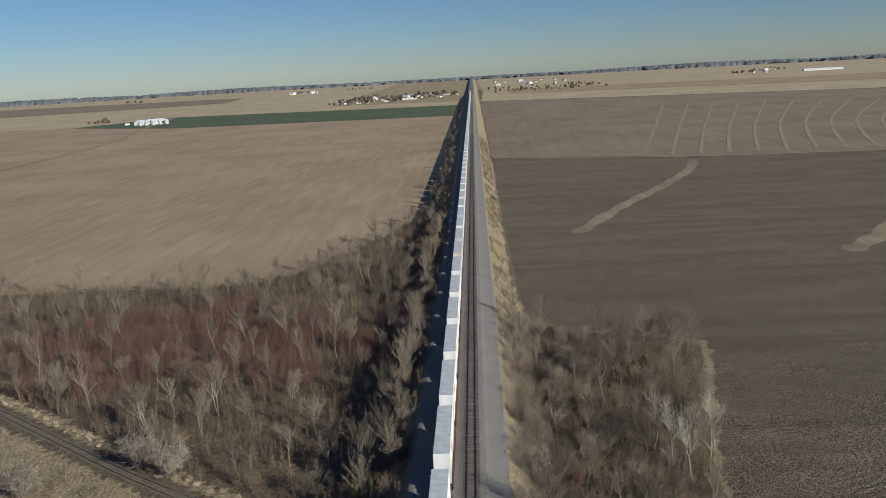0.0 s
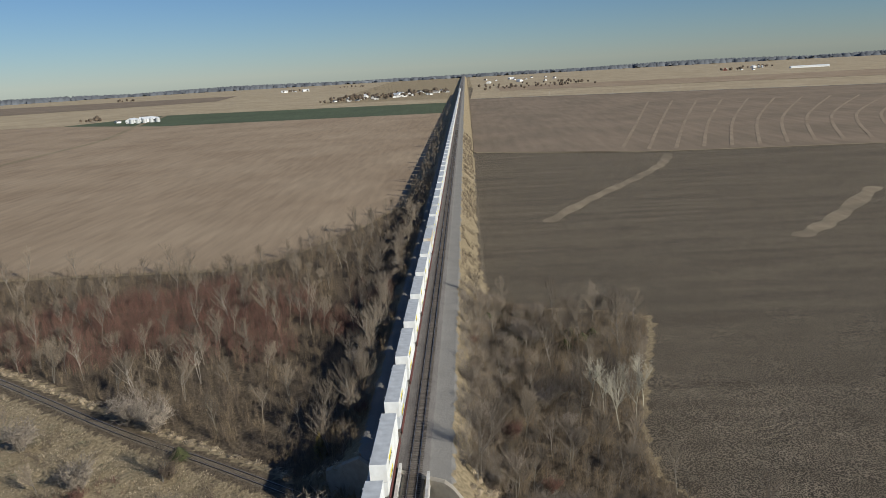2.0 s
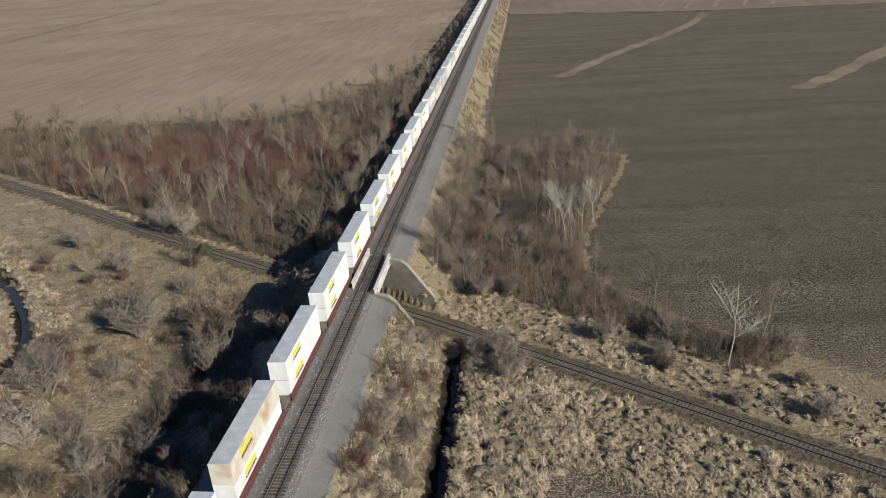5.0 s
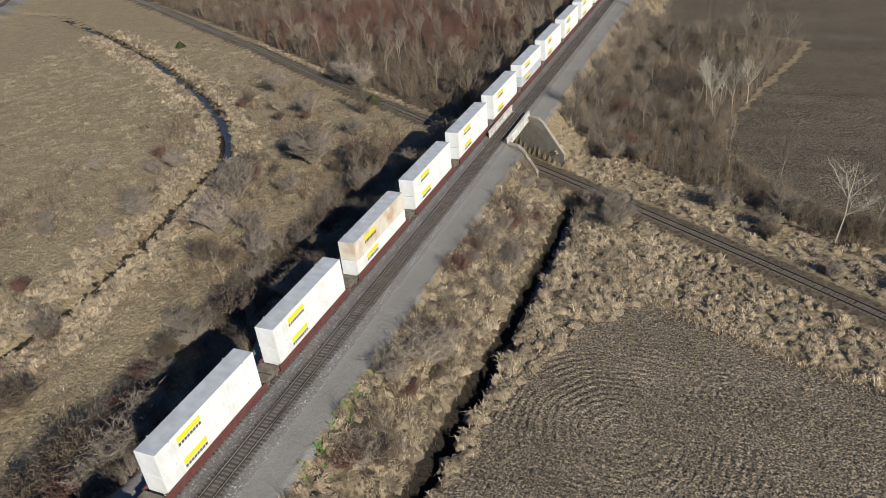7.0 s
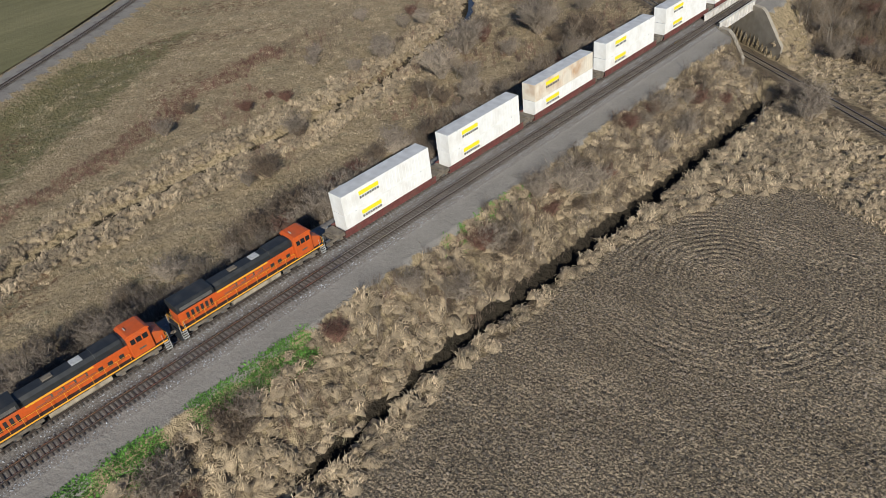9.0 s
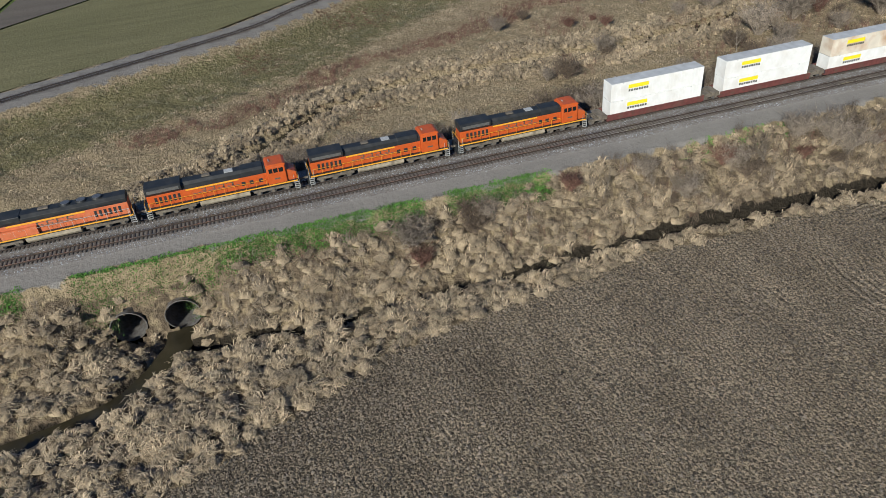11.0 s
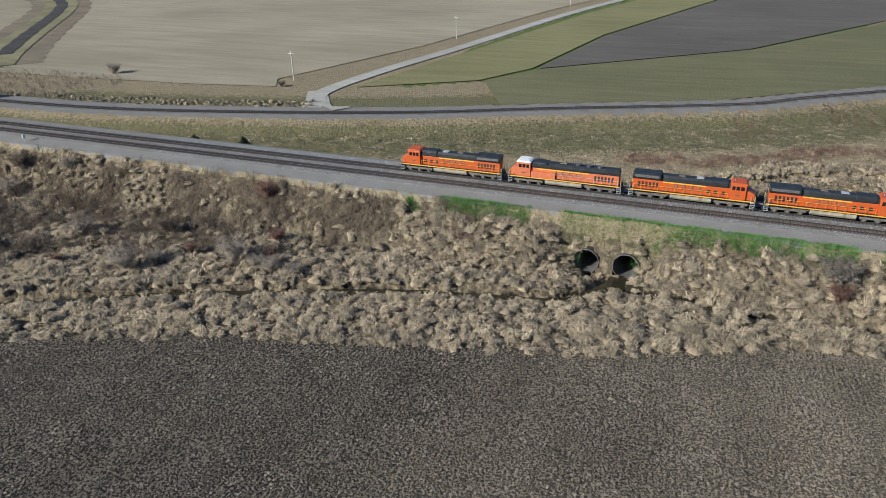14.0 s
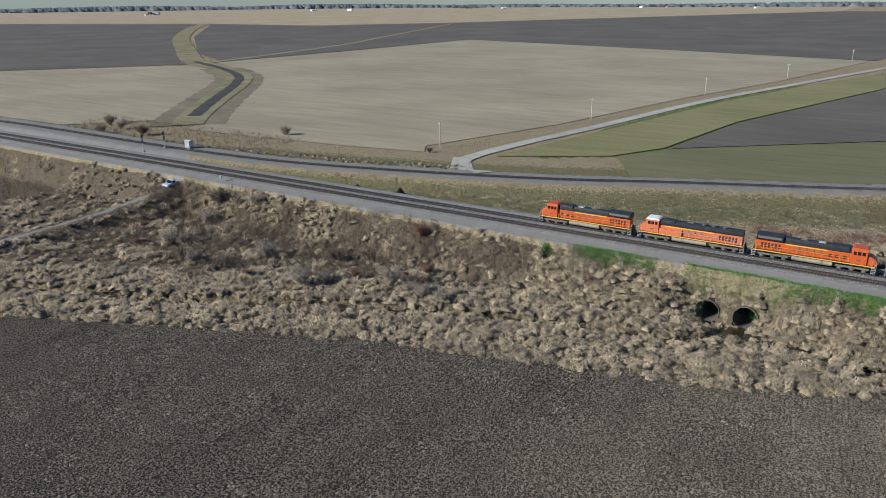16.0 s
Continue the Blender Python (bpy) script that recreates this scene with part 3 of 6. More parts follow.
field("field_northwest", [(-2400, 700), (-900, 330), (-450, 300), (-250, 253), (-173, 247), (-85, 246), (-67, 258), (-50, 291), (-39, 317), (-28, 361), (-26, 435), (-25, 578), (-27, 1130), (-497, 1182), (-752, 1340), (-2400, 1500)], F_BROWN, "bare brown harvested field beside the railway")
field("field_wheat", [(-752, 1342), (-497, 1184), (-28, 1132), (-29, 1450), (-645, 1566)], F_WHEAT, "dull green winter wheat field beside the tracks")
field("field_far_west", [(-2400, 1502), (-752, 1344), (-647, 1568), (-32, 1453), (-32, 1640), (-330, 1690), (-420, 4500), (-4500, 4500), (-4500, 1800)], F_TAN_HAZE, "tan stubble field paled for distance haze")
field("field_far_dark", [(-4400, 1900), (-2200, 1750), (-800, 2350), (-900, 2900), (-4400, 3200)], F_OLD, "brown tilled field in the distance", lift=0.5)
field("field_northeast", [(15, 585), (150, 534), (287, 517), (1200, 440), (2600, 380), (2600, 700), (699, 1276), (17, 1543)], F_OLD, "brown tilled field with pale tractor lines")
field("field_far_east", [(19, 1560), (699, 1292), (2700, 720), (4500, 900), (4500, 4500), (30, 4500), (30, 2100)], F_TAN_HAZE, "tan field beyond the country road")
field("field_far_strip", [(100, 1900), (900, 1600), (2600, 1500), (2600, 1750), (900, 2000), (100, 2250)], F_BROWN, "brown field in the distance", lift=0.5)
ribbon("grass_swath", [(156, 515), (140, 470), (113, 419), (75, 358), (45, 303)], 6.5, F_SWATH, "pale dry grass waterway across the field", "grass strip", taper=1.0, wild=0.3)
ribbon("grass_swath", [(215, 350), (163, 284), (136, 256)], 7.5, F_SWATH, "pale dry grass waterway across the field", "grass strip", wild=0.3)
F_LINE = shader_field("tractor_line_soil", (0.26, 0.2, 0.14), (0.31, 0.24, 0.17), 30)
for i in range(11):
    x0 = 128 + i * 21
    ribbon("tractor_line", [(x0, 545 - 0.1 * i), (x0 + 60 + 4.4 * i, 760), (x0 + 165 + 12 * i, 1140 - 14 * i)], 3.0, F_LINE, "pale tractor line across the tilled field", "track", lift=0.32)
ribbon("field_boundary", [(13, 583), (80, 556), (150, 533), (287, 516), (700, 480)], 4, F_STRIP, "pale grass strip between two fields", "grass strip", lift=0.25)
ribbon("country_road", [(17, 1550), (300, 1440), (699, 1284), (1500, 1020)], 7, F_ROAD, "pale country road between fields", "road", lift=0.5)
ribbon("farm_road", [(-645, 1560), (-622, 1482), (-560, 1230), (-480, 952), (-460, 771), (-451, 678), (-445, 560)], 9, F_STRIP, "pale dirt farm road", "road", lift=0.3)

field("field_southwest", [(-104, -238), (-180, -212), (-300, -186), (-420, -152), (-640, -104), (-700, -290), (-795, -612), (-533, -618), (-352, -634), (-300, -548), (-250, -486), (-180, -424), (-82.1, -356.3), (-84.8, -312.1), (-88.1, -264.8), (-93.4, -231.9)], F_STUB, "tan stubble field beside the gravel road")
field("field_southwest_plot", [(-60, -420), (-100, -385), (-165, -432), (-236, -494), (-280, -548), (-318, -630), (-201, -735), (-60, -800)], F_STUB, "tan stubble field beside the creek")
field("field_south_dark", [(-62, -805), (-201, -740), (-326, -640), (-408, -760), (-655, -1070), (-1100, -1545), (-911, -2067), (-62, -2400)], F_DARK, "dark tilled field")
field("field_west_dark", [(-360, -640), (-533, -626), (-795, -618), (-702, -296), (-645, -100), (-3000, 300), (-3000, -300), (-1414, -1010), (-1130, -1200), (-1130, -1530), (-680, -1060), (-425, -752)], F_DARK, "dark tilled field")
field("field_far_southwest", [(-3050, -320), (-1414, -1030), (-1145, -1230), (-1150, -1560), (-925, -2090), (-62, -2450), (-62, -4500), (-4500, -4500), (-4500, -300)], F_TAN_HAZE, "stubble fields paled for haze in the distance")
field("pasture_strip", [(-100, -204), (-180, -186), (-296, -162), (-404, -131), (-520, -90), (-416, -84), (-227, -141), (-147, -153), (-122, -166)], F_PASTURE, "yellow-green pasture beside the gravel road", lift=0.2)
field("dark_plot", [(-147, -151), (-227, -139), (-416, -82), (-600, -40), (-420, 60), (-208, -77)], F_DARK, "dark tilled plot between pastures", lift=0.2)
field("green_plot", [(-122, -164), (-147, -149), (-208, -75), (-420, 64), (-600, 260), (-300, 170), (-225, 66), (-165, -8), (-125, -62), (-110, -86), (-92, -128), (-84, -146)], F_GREEN, "green pasture along the branch line", lift=0.2)
ribbon("gravel_road", [(-62, -188), (-72, -200), (-90, -211), (-130, -206), (-178, -195), (-296, -171), (-404, -140), (-571, -90), (-900, 10)], 6, F_ROAD, "pale gravel road", "road", lift=0.3)
ribbon("junction_gravel", [(-64, -199.5), (-70, -202), (-78, -206), (-92, -214)], 12, F_ROAD, "trampled gravel crossing apron", "road", lift=0.2, taper=0.5)
F_CREEK = shader_field("rank_creek_grass", (0.2, 0.18, 0.1), (0.27, 0.235, 0.135), 30, patch=0.05)
F_VERGE = shader_field("brown_creek_verge", (0.185, 0.15, 0.105), (0.25, 0.2, 0.14), 30, patch=0.04)
CREEK = [(-89.6, -365.6), (-110.0, -384.9), (-145.4, -414.4), (-184.7, -445.8), (-226.9, -479.8), (-268.4, -521.4), (-307.2, -583.5), (-344.2, -661.5), (-464.1, -819.4), (-644.9, -1047.5), (-903.3, -1331.7)]
ribbon("creek_verge", CREEK[:7], 36, F_VERGE, "brown uncut verge along the creek", "grass strip", lift=0.3, wild=0.05)
ribbon("creek_strip", CREEK + [(-1122, -1540)], 15, F_CREEK, "rank grass strip along the creek between fields", "grass strip", lift=0.5, taper=1.8, wild=0.04)
ribbon("creek", CREEK[1:8], 7, M["mudbed"], "dark muddy creek bed", "creek", lift=0.62, wild=0.12)
ribbon("farm_lane", [(-340, -640), (-609, -700), (-807, -774), (-1347, -977)], 9, F_STRIP, "pale grass farm lane", "road", lift=0.4)
ribbon("stream_west", STREAM_WEST, 2.5, M["water"], "narrow murky stream", "stream", z=-10.85)
ribbon("stream_east", STREAM_EAST, 2.9, M["water"], "narrow murky stream", "stream", z=-10.65)
ribbon("ditch_water", DITCH, 2.0, M["water"], "dark wet drainage ditch", "ditch", z=-11.85)
ribbon("culvert_pool", [(8.5, -95), (11, -95.2), (13.6, -95.8)], 3.6, M["water"], "murky pool at the culvert mouth", "pool", z=-10.62)


# ---- railway tracks ----
def rails(name, line, z, gauge=1.435, stiff=6):
    pts = smooth_line(line, stiff) if len(line) > 2 else [(line[0][0], line[0][1] + (line[1][1] - line[0][1]) * i / 40) for i in range(41)]
    prof = [(-0.075, -0.172), (0.075, -0.172), (0.075, -0.15), (0.012, -0.13), (0.012, -0.045), (0.036, -0.035), (0.036, 0), (-0.036, 0), (-0.036, -0.035), (-0.012, -0.045), (-0.012, -0.13), (-0.075, -0.15)]
    track = thing(name, "steel rails spiked to wooden ties", "railway track")
    tagged(track, kind="structure")
    for side in (-1, 1):
        for what, pr, m in (("rail", prof, M["rail"]), ("rail_head", [(-0.034, 0.004), (0.034, 0.004), (0.034, -0.001), (-0.034, -0.001)], M["railtop"])):
            vs, fs = [], []
            k = len(pr)
            for i, (px, py) in enumerate(pts):
                a, b = pts[max(0, i - 1)], pts[min(len(pts) - 1, i + 1)]
                d = Vector((b[0] - a[0], b[1] - a[1])).normalized()
                zz = z(px, py) if callable(z) else z
                for ox, oz in pr:
                    o = side * gauge / 2 + ox
                    vs.append((px + d.y * o, py - d.x * o, zz + oz))
            for i in range(len(pts) - 1):
                for j in range(k):
                    fs.append((i * k + j, i * k + (j + 1) % k, (i + 1) * k + (j + 1) % k, (i + 1) * k + j))
            raw(what, vs, fs, m, track)
    return track, pts


def tie_mesh():
    bm = boxes((-1.3, 1.3, -0.115, 0.115, -0.14, 0), bevel=0.015)
    me = bpy.data.meshes.new("tie")
    bm.to_mesh(me)
    bm.free()
    me.materials.append(M["tie"])
    return me


TIE = tie_mesh()
TIE_WORN = TIE.copy()
TIE_WORN.materials.clear()
TIE_WORN.materials.append(M["dusty"])


def lay_ties(track, pts, z, pitch, near, worn=False):
    """Ties along the line: those that pass the test near() are single parts, the rest one joined part."""
    rng = random.Random(5)
    p = [Vector(q) for q in pts]
    places, carry = [], 0.0
    for a, b in zip(p, p[1:]):
        d = b - a
        s = carry
        while s < d.length:
            q = a + d * (s / d.length)
            places.append((q.x, q.y, math.atan2(d.y, d.x) - math.pi / 2))
            s += pitch
        carry = s - d.length
    vs, fs, single = [], [], 0
    corner = [(sx * 1.3, sy * 0.115, sz) for sz in (-0.14, 0) for sx, sy in ((-1, -1), (1, -1), (1, 1), (-1, 1))]
    for px, py, ang in places:
        zz = (z(px, py) if callable(z) else z) - 0.172
        ang += rng.uniform(-0.02, 0.02)
        off = rng.uniform(-0.06, 0.06)
        px, py = px + off * math.cos(ang), py + off * math.sin(ang)
        if near(px, py) and single < 300:
            single += 1
            ob = new("tie", TIE_WORN if worn else TIE)
            ob.parent = track
            ob.matrix_basis = pose(px, py, zz, 0, 0, math.degrees(ang))
        elif py < 900 and py > -900:
            c, s, n = math.cos(ang), math.sin(ang), len(vs)
            vs += [(px + c * a - s * b, py + s * a + c * b, zz + h) for a, b, h in corner]
            fs += [(n + 4, n + 5, n + 6, n + 7), (n, n + 1, n + 5, n + 4), (n + 2, n + 3, n + 7, n + 6), (n + 1, n + 2, n + 6, n + 5), (n + 3, n, n + 4, n + 7)]
    if vs:
        tagged(raw("ties", vs, fs, M["dusty"] if worn else M["tie2"], track), kind="stuff")


for cx0, far in ((0.0, lambda px, py: -165 < py < 0), (TRACK_WEST, lambda px, py: -320 < py < -140)):
    tr, pts = rails("track_main", [(cx0, -2600), (cx0, 2400)], 0.0)
    lay_ties(tr, [(cx0, -700), (cx0, 700)], 0.0, 0.55, far)
branch_z = lambda px, py: -6.0 + 4.0 * float(step(-240, -420, np.array(py)))
tr, pts = rails("track_branch", BRANCH, branch_z)
lay_ties(tr, pts, branch_z, 0.6, lambda px, py: -170 < py < -60)
tr, pts = rails("track_lower", LOWER, -8.15)
lay_ties(tr, pts, -8.15, 0.6, lambda px, py: -20 < px < 66, True)

# ---- bridge, abutments, culverts ----
bridge = thing("railway_bridge", "plate girder bridge carrying two tracks over a lower line", "bridge")
for gx0, label in ((-6.75, ""), (-2.15, ""), (2.45, "")):
    y0, y1 = 75.3 - 0.56 * gx0 - 7.9, 75.3 - 0.56 * gx0 + 7.6
    g = part("girder", boxes((gx0 - 0.03, gx0 + 0.03, y0, y1, -1.1, 0.75), (gx0 - 0.24, gx0 + 0.24, y0, y1, 0.75, 0.82), (gx0 - 0.24, gx0 + 0.24, y0, y1, -1.16, -1.1)), M["girder"], bridge)
    for i in range(12):
        yy = y0 + 0.5 + (y1 - y0 - 1) * i / 11
        for sx in (-1, 1):
            part("stiffener", boxes((gx0 + sx * 0.03, gx0 + sx * 0.22, yy - 0.05, yy + 0.05, -1.1, 0.75)), M["girder"], g)
for cx0 in (0.0, TRACK_WEST):
    ym = 75.3 - 0.56 * cx0
    part("deck", boxes((cx0 - 1.75, cx0 + 1.75, ym - 7.4, ym + 7.4, -0.75, -0.36), bevel=0.03), M["dusty"], bridge)


def bank_top(px):
    return -0.5 if -9.5 < px < 6 else (-0.9 - (px - 6) * 1.03 if px > 6 else -0.55 - (-9.5 - px) * 0.66)


for side, name in ((-1, "abutment_south"), (1, "abutment_north")):
    cols = [-16, -13, -9.5, -7.6, 5.0, 6.2, 9, 11.5] if side > 0 else [-14, -11, -9.5, -7.6, 5.0, 6.2, 8, 9.5]
    vs, fs = [], []
    for px in cols:
        top = min(-0.86 if -7.6 <= px <= 4.0 else 0.1, bank_top(px) + 0.45)
        for s in (6.75, 7.9):
            py = 75.3 - 0.56 * px + side * s
            vs += [(px, py, -10.0), (px, py, top)]
    for i in range(len(cols) - 1):
        a, b = 4 * i, 4 * i + 4
        fs += [(a, a + 1, b + 1, b), (a + 2, b + 2, b + 3, a + 3), (a + 1, a + 3, b + 3, b + 1)]
    fs += [(0, 2, 3, 1), (len(vs) - 4, len(vs) - 3, len(vs) - 1, len(vs) - 2)]
    tagged(raw(name, vs, fs, M["concrete"]), "weathered concrete bridge abutment with sloping wing walls", "abutment", kind="structure")

for py, pz in PIPES:
    cul = thing("culvert_pipe", "large corrugated steel culvert pipe under the railway", "culvert", "culvert pipes")
    bm = bmesh.new()
    n, seg = 60, 28
    rings = []
    for i in range(n + 1):
        px = 8.4 - 16 * i / n
        r = 2.24 + 0.035 * math.sin(i * math.pi * 0.9)
        rings.append([bm.verts.new((px, py + r * math.cos(2 * math.pi * k / seg), pz + r * math.sin(2 * math.pi * k / seg))) for k in range(seg)])
    for a, b in zip(rings, rings[1:]):
        for k in range(seg):
            bm.faces.new((a[k], a[(k + 1) % seg], b[(k + 1) % seg], b[k]))
    bm.faces.new(rings[-1])
    part("pipe_wall", bm, M["pipe"], cul, smooth=True)
    bm = bmesh.new()
    for rr, xx in ((2.2, 8.3),):
        a = [[bm.verts.new((xx + dx, py + q * math.cos(2 * math.pi * k / seg), pz + q * math.sin(2 * math.pi * k / seg))) for k in range(seg)] for dx, q in ((0, 2.2), (0.1, 2.2), (0.1, 2.32), (0, 2.32))]
        for p, q in zip(a, a[1:] + a[:1]):
            for k in range(seg):
                bm.faces.new((p[k], p[(k + 1) % seg], q[(k + 1) % seg], q[k]))
    part("pipe_rim", bm, M["pipe"], cul)


# ---- the train ----
def bogie(parent, yc, axles=3, pitch=2.0, material="dusty"):
    half = pitch * (axles - 1) / 2 + 0.75
    b = part("bogie_frame", boxes((-1.22, -1.05, yc - half, yc + half, 0.62, 0.98), (1.05, 1.22, yc - half, yc + half, 0.62, 0.98), (-1.05, 1.05, yc - 0.25, yc + 0.25, 0.6, 0.95), bevel=0.03), M[material], parent)
    for i in range(axles):
        yy = yc + (i - (axles - 1) / 2) * pitch
        bm = rods([((-0.66, yy, 0.53), (0.66, yy, 0.53))], 0.09, 8)
        for sx in (-1, 1):
            rod(bm, (sx * 0.68, yy, 0.53), (sx * 0.82, yy, 0.53), 0.53, seg=16)
        part("wheelset", bm, M["steel"], b)
        for sx in (-1, 1):
            part("axle_box", boxes((sx * 1.26 - 0.06, sx * 1.26 + 0.06, yy - 0.24, yy + 0.24, 0.36, 0.74), bevel=0.03), M[material], b)
    return b


def locomotive(paint, style, label):
    """Six-axle road diesel, cab towards -y. style 0: long hood with flared radiators; 1: tapered hood with roof fans."""
    lo = thing("locomotive", label, "locomotive", "locomotives of the train")
    P = M[paint]
    part("underframe", boxes((-1.5, 1.5, -10.4, 10.4, 1.3, 1.62), (-0.5, 0.5, -10.6, 10.6, 0.8, 1.3), bevel=0.03), M["black"], lo)
    for sx in (-1, 1):
        part("sill_stripe", boxes((sx * 1.503 - 0.008, sx * 1.503 + 0.008, -10.3, 10.3, 1.42, 1.6)), M["yellow"], lo, "yellow sill stripe")
    # hood
    w = 0.98 if style == 0 else 1.05
    part("hood", boxes((-w, w, -6.3, 10.0, 1.62, 3.36), bevel=0.04), P, lo)
    if style == 0:
        roof = prism([(-w, 3.364), (w, 3.364), (w, 4.02), (w - 0.32, 4.38), (-w + 0.32, 4.38), (-w, 4.02)], -6.3, 5.2)
        part("hood_roof", roof, M["black"], lo, "black hood roof")
        rad = part("radiator_housing", prism([(-w, 3.364), (w, 3.364), (1.45, 3.85), (1.45, 4.42), (1.1, 4.62), (-1.1, 4.62), (-1.45, 4.42), (-1.45, 3.85)], 5.2, 10.0, 0.03), M["black"], lo, "flared black radiator housing")
        for sx in (-1, 1):
            part("radiator_screen", boxes((sx * 1.455 - 0.01, sx * 1.455 + 0.01, 5.5, 9.7, 3.92, 4.36)), M["steel"], rad)
        part("exhaust_stack", boxes((-0.35, 0.35, 1.2, 2.3, 4.36, 4.52), bevel=0.04), M["dusty"], lo)
        part("brake_grid_box", prism([(-1.15, 3.5), (1.15, 3.5), (1.15, 4.2), (0.85, 4.5), (-0.85, 4.5), (-1.15, 4.2)], -5.9, -2.9, 0.03), M["black"], lo)
        part("roof_hatch", boxes((-0.55, 0.55, -1.9, -0.7, 4.37, 4.44), bevel=0.02), M["silver"], lo)
    else:
        roof = prism([(-w, 3.364), (w, 3.364), (w + 0.1, 3.7), (w + 0.1, 4.05), (w - 0.35, 4.4), (-w + 0.35, 4.4), (-w - 0.1, 4.05), (-w - 0.1, 3.7)], -6.3, 10.0, 0.03)
        part("hood_roof", roof, M["black"], lo, "black hood roof")
        for yy in (2.4, 4.4, 6.4):
            fan = bmesh.new()
            rod(fan, (0, yy, 4.38), (0, yy, 4.6), 0.72, 0.66, 20)
            f = part("roof_fan", fan, M["black"], lo)
            part("fan_grille", rods([((0, yy, 4.6), (0, yy, 4.63))], 0.56, 16), M["steel"], f)
        part("exhaust_stack", boxes((-0.3, 0.3, -1.0, 0.3, 4.38, 4.55), bevel=0.03), M["dusty"], lo)
        part("brake_grid_box", boxes((-1.2, 1.2, -5.8, -3.2, 3.7, 4.46), bevel=0.08), M["black"], lo)
        for sx in (-1, 1):
            part("equipment_locker", boxes((sx * 1.27 - 0.21, sx * 1.27 + 0.21, -6.2, -1.6, 1.62, 2.75), bevel=0.03), P, lo)
    for sx in (-1, 1):
        y0, y1 = (-5.2, 4.6) if style else (-2.4, 4.8)
        part("hood_stripe", boxes((sx * (w + 0.006) - 0.008, sx * (w + 0.006) + 0.008, y0, y1, 3.12, 3.34)), M["yellow"], lo, "yellow stripe along the hood")
        for i in range(14):
            yy = -5.9 + i * 1.12
            part("hood_door", boxes((sx * (w + 0.012) - 0.012, sx * (w + 0.012) + 0.012, yy, yy + 0.98, 1.75, 2.85 if style else 2.82), bevel=0.004), P, lo)
        for i in range(6):
            yy = 5.6 + i * 0.62
            part("louver", boxes((sx * (w + 0.03) - 0.02, sx * (w + 0.03) + 0.02, yy, yy + 0.34, 2.05, 3.0)), M["black"], lo)
        logo = bmesh.new()
        lx0, lx1 = sx * (w + 0.03) - 0.006, sx * (w + 0.03) + 0.006
        for a0 in (0.0, 1.25, 2.5, 3.75):
            box(logo, lx0, lx1, -1.6 + a0, -0.6 + a0, 2.98, 3.06)
            box(logo, lx0, lx1, -1.6 + a0, -1.4 + a0, 2.6, 3.06)
            box(logo, lx0, lx1, -1.6 + a0, -0.75 + a0, 2.6, 2.68)
        box(logo, lx0, lx1, -2.4, 4.0, 2.42, 2.5)
        part("emblem", logo, M["ink"], lo, "dark plain emblem shapes")
        for y0 in (-5.6, -4.3, -3.2):
            part("vent_panel", boxes((sx * (w + 0.026) - 0.008, sx * (w + 0.026) + 0.008, y0, y0 + 0.55, 2.1, 2.7)), M["black"], lo)
        part("number_bar", boxes((sx * 1.506 - 0.008, sx * 1.506 + 0.008, -8.0, -7.2, 2.3, 2.5)), M["ink"], lo)
        # walkway rails
        pairs = [((sx * 1.46, -6.0 + i * 1.45, 1.62), (sx * 1.46, -6.0 + i * 1.45, 2.55)) for i in range(12)]
        pairs.append(((sx * 1.46, -6.0, 2.55), (sx * 1.46, 9.95, 2.55)))
        part("handrail", rods(pairs, 0.025, 5), M["yellow"] if style == 0 else M["silver"], lo)
        for yy in (-10.15, 10.15):
            st = [(sx * 1.5 - 0.2, sx * 1.5, yy - 0.3, yy + 0.3, 0.35 + 0.32 * i, 0.39 + 0.32 * i) for i in range(4)]
            ladder = part("steps", boxes(*st), M["silver"], lo)
            part("grab_rail", rods([((sx * 1.5, yy - 0.34, 0.3), (sx * 1.5, yy - 0.34, 2.5)), ((sx * 1.5, yy + 0.34, 0.3), (sx * 1.5, yy + 0.34, 2.5))], 0.03, 5), M["silver"], ladder)
        part("air_reservoir", rods([((sx * 0.9, 3.6, 1.05), (sx * 0.9, 6.0, 1.05))], 0.22, 10), M["dusty"], lo)
    # cab and nose
    cab = part("cab", boxes((-1.5, 1.5, -8.9, -6.3, 1.62, 4.3), bevel=0.08), P, lo)
    part("cab_roof", side_prism([(-9.05, 4.26), (-6.25, 4.26), (-6.25, 4.42), (-6.6, 4.6), (-8.7, 4.6), (-9.05, 4.42)], -1.4, 1.4, 0.03), M["white"] if style else P, cab)
    part("nose", side_prism([(-10.3, 1.62), (-8.85, 1.62), (-8.85, 3.35), (-9.5, 3.2), (-10.3, 2.75)], -1.2, 1.2, 0.06), P, lo)
    for x0, x1 in ((-1.25, -0.1), (0.1, 1.25)):
        part("windscreen", boxes((x0, x1, -8.925, -8.895, 3.42, 4.08), bevel=0.01), M["glass"], cab)
    for sx in (-1, 1):
        for y0, y1 in ((-8.6, -8.0), (-7.85, -7.25), (-7.1, -6.6)):
            part("side_window", boxes((sx * 1.505 - 0.012, sx * 1.505 + 0.012, y0, y1, 3.35, 4.0), bevel=0.01), M["glass"], cab)
    head = part("headlight", boxes((-0.3, 0.3, -10.33, -10.26, 2.3, 2.55), bevel=0.02), M["silver"], lo)
    part("nose_stripe", boxes((-1.19, 1.19, -10.33, -10.3, 1.75, 1.95)), M["yellow"], lo)
    part("horn", rods([((-0.3, -6.9, 4.7), (0.3, -6.9, 4.7)), ((0, -6.9, 4.6), (0, -6.9, 4.7))], 0.06, 6), M["silver"], lo)
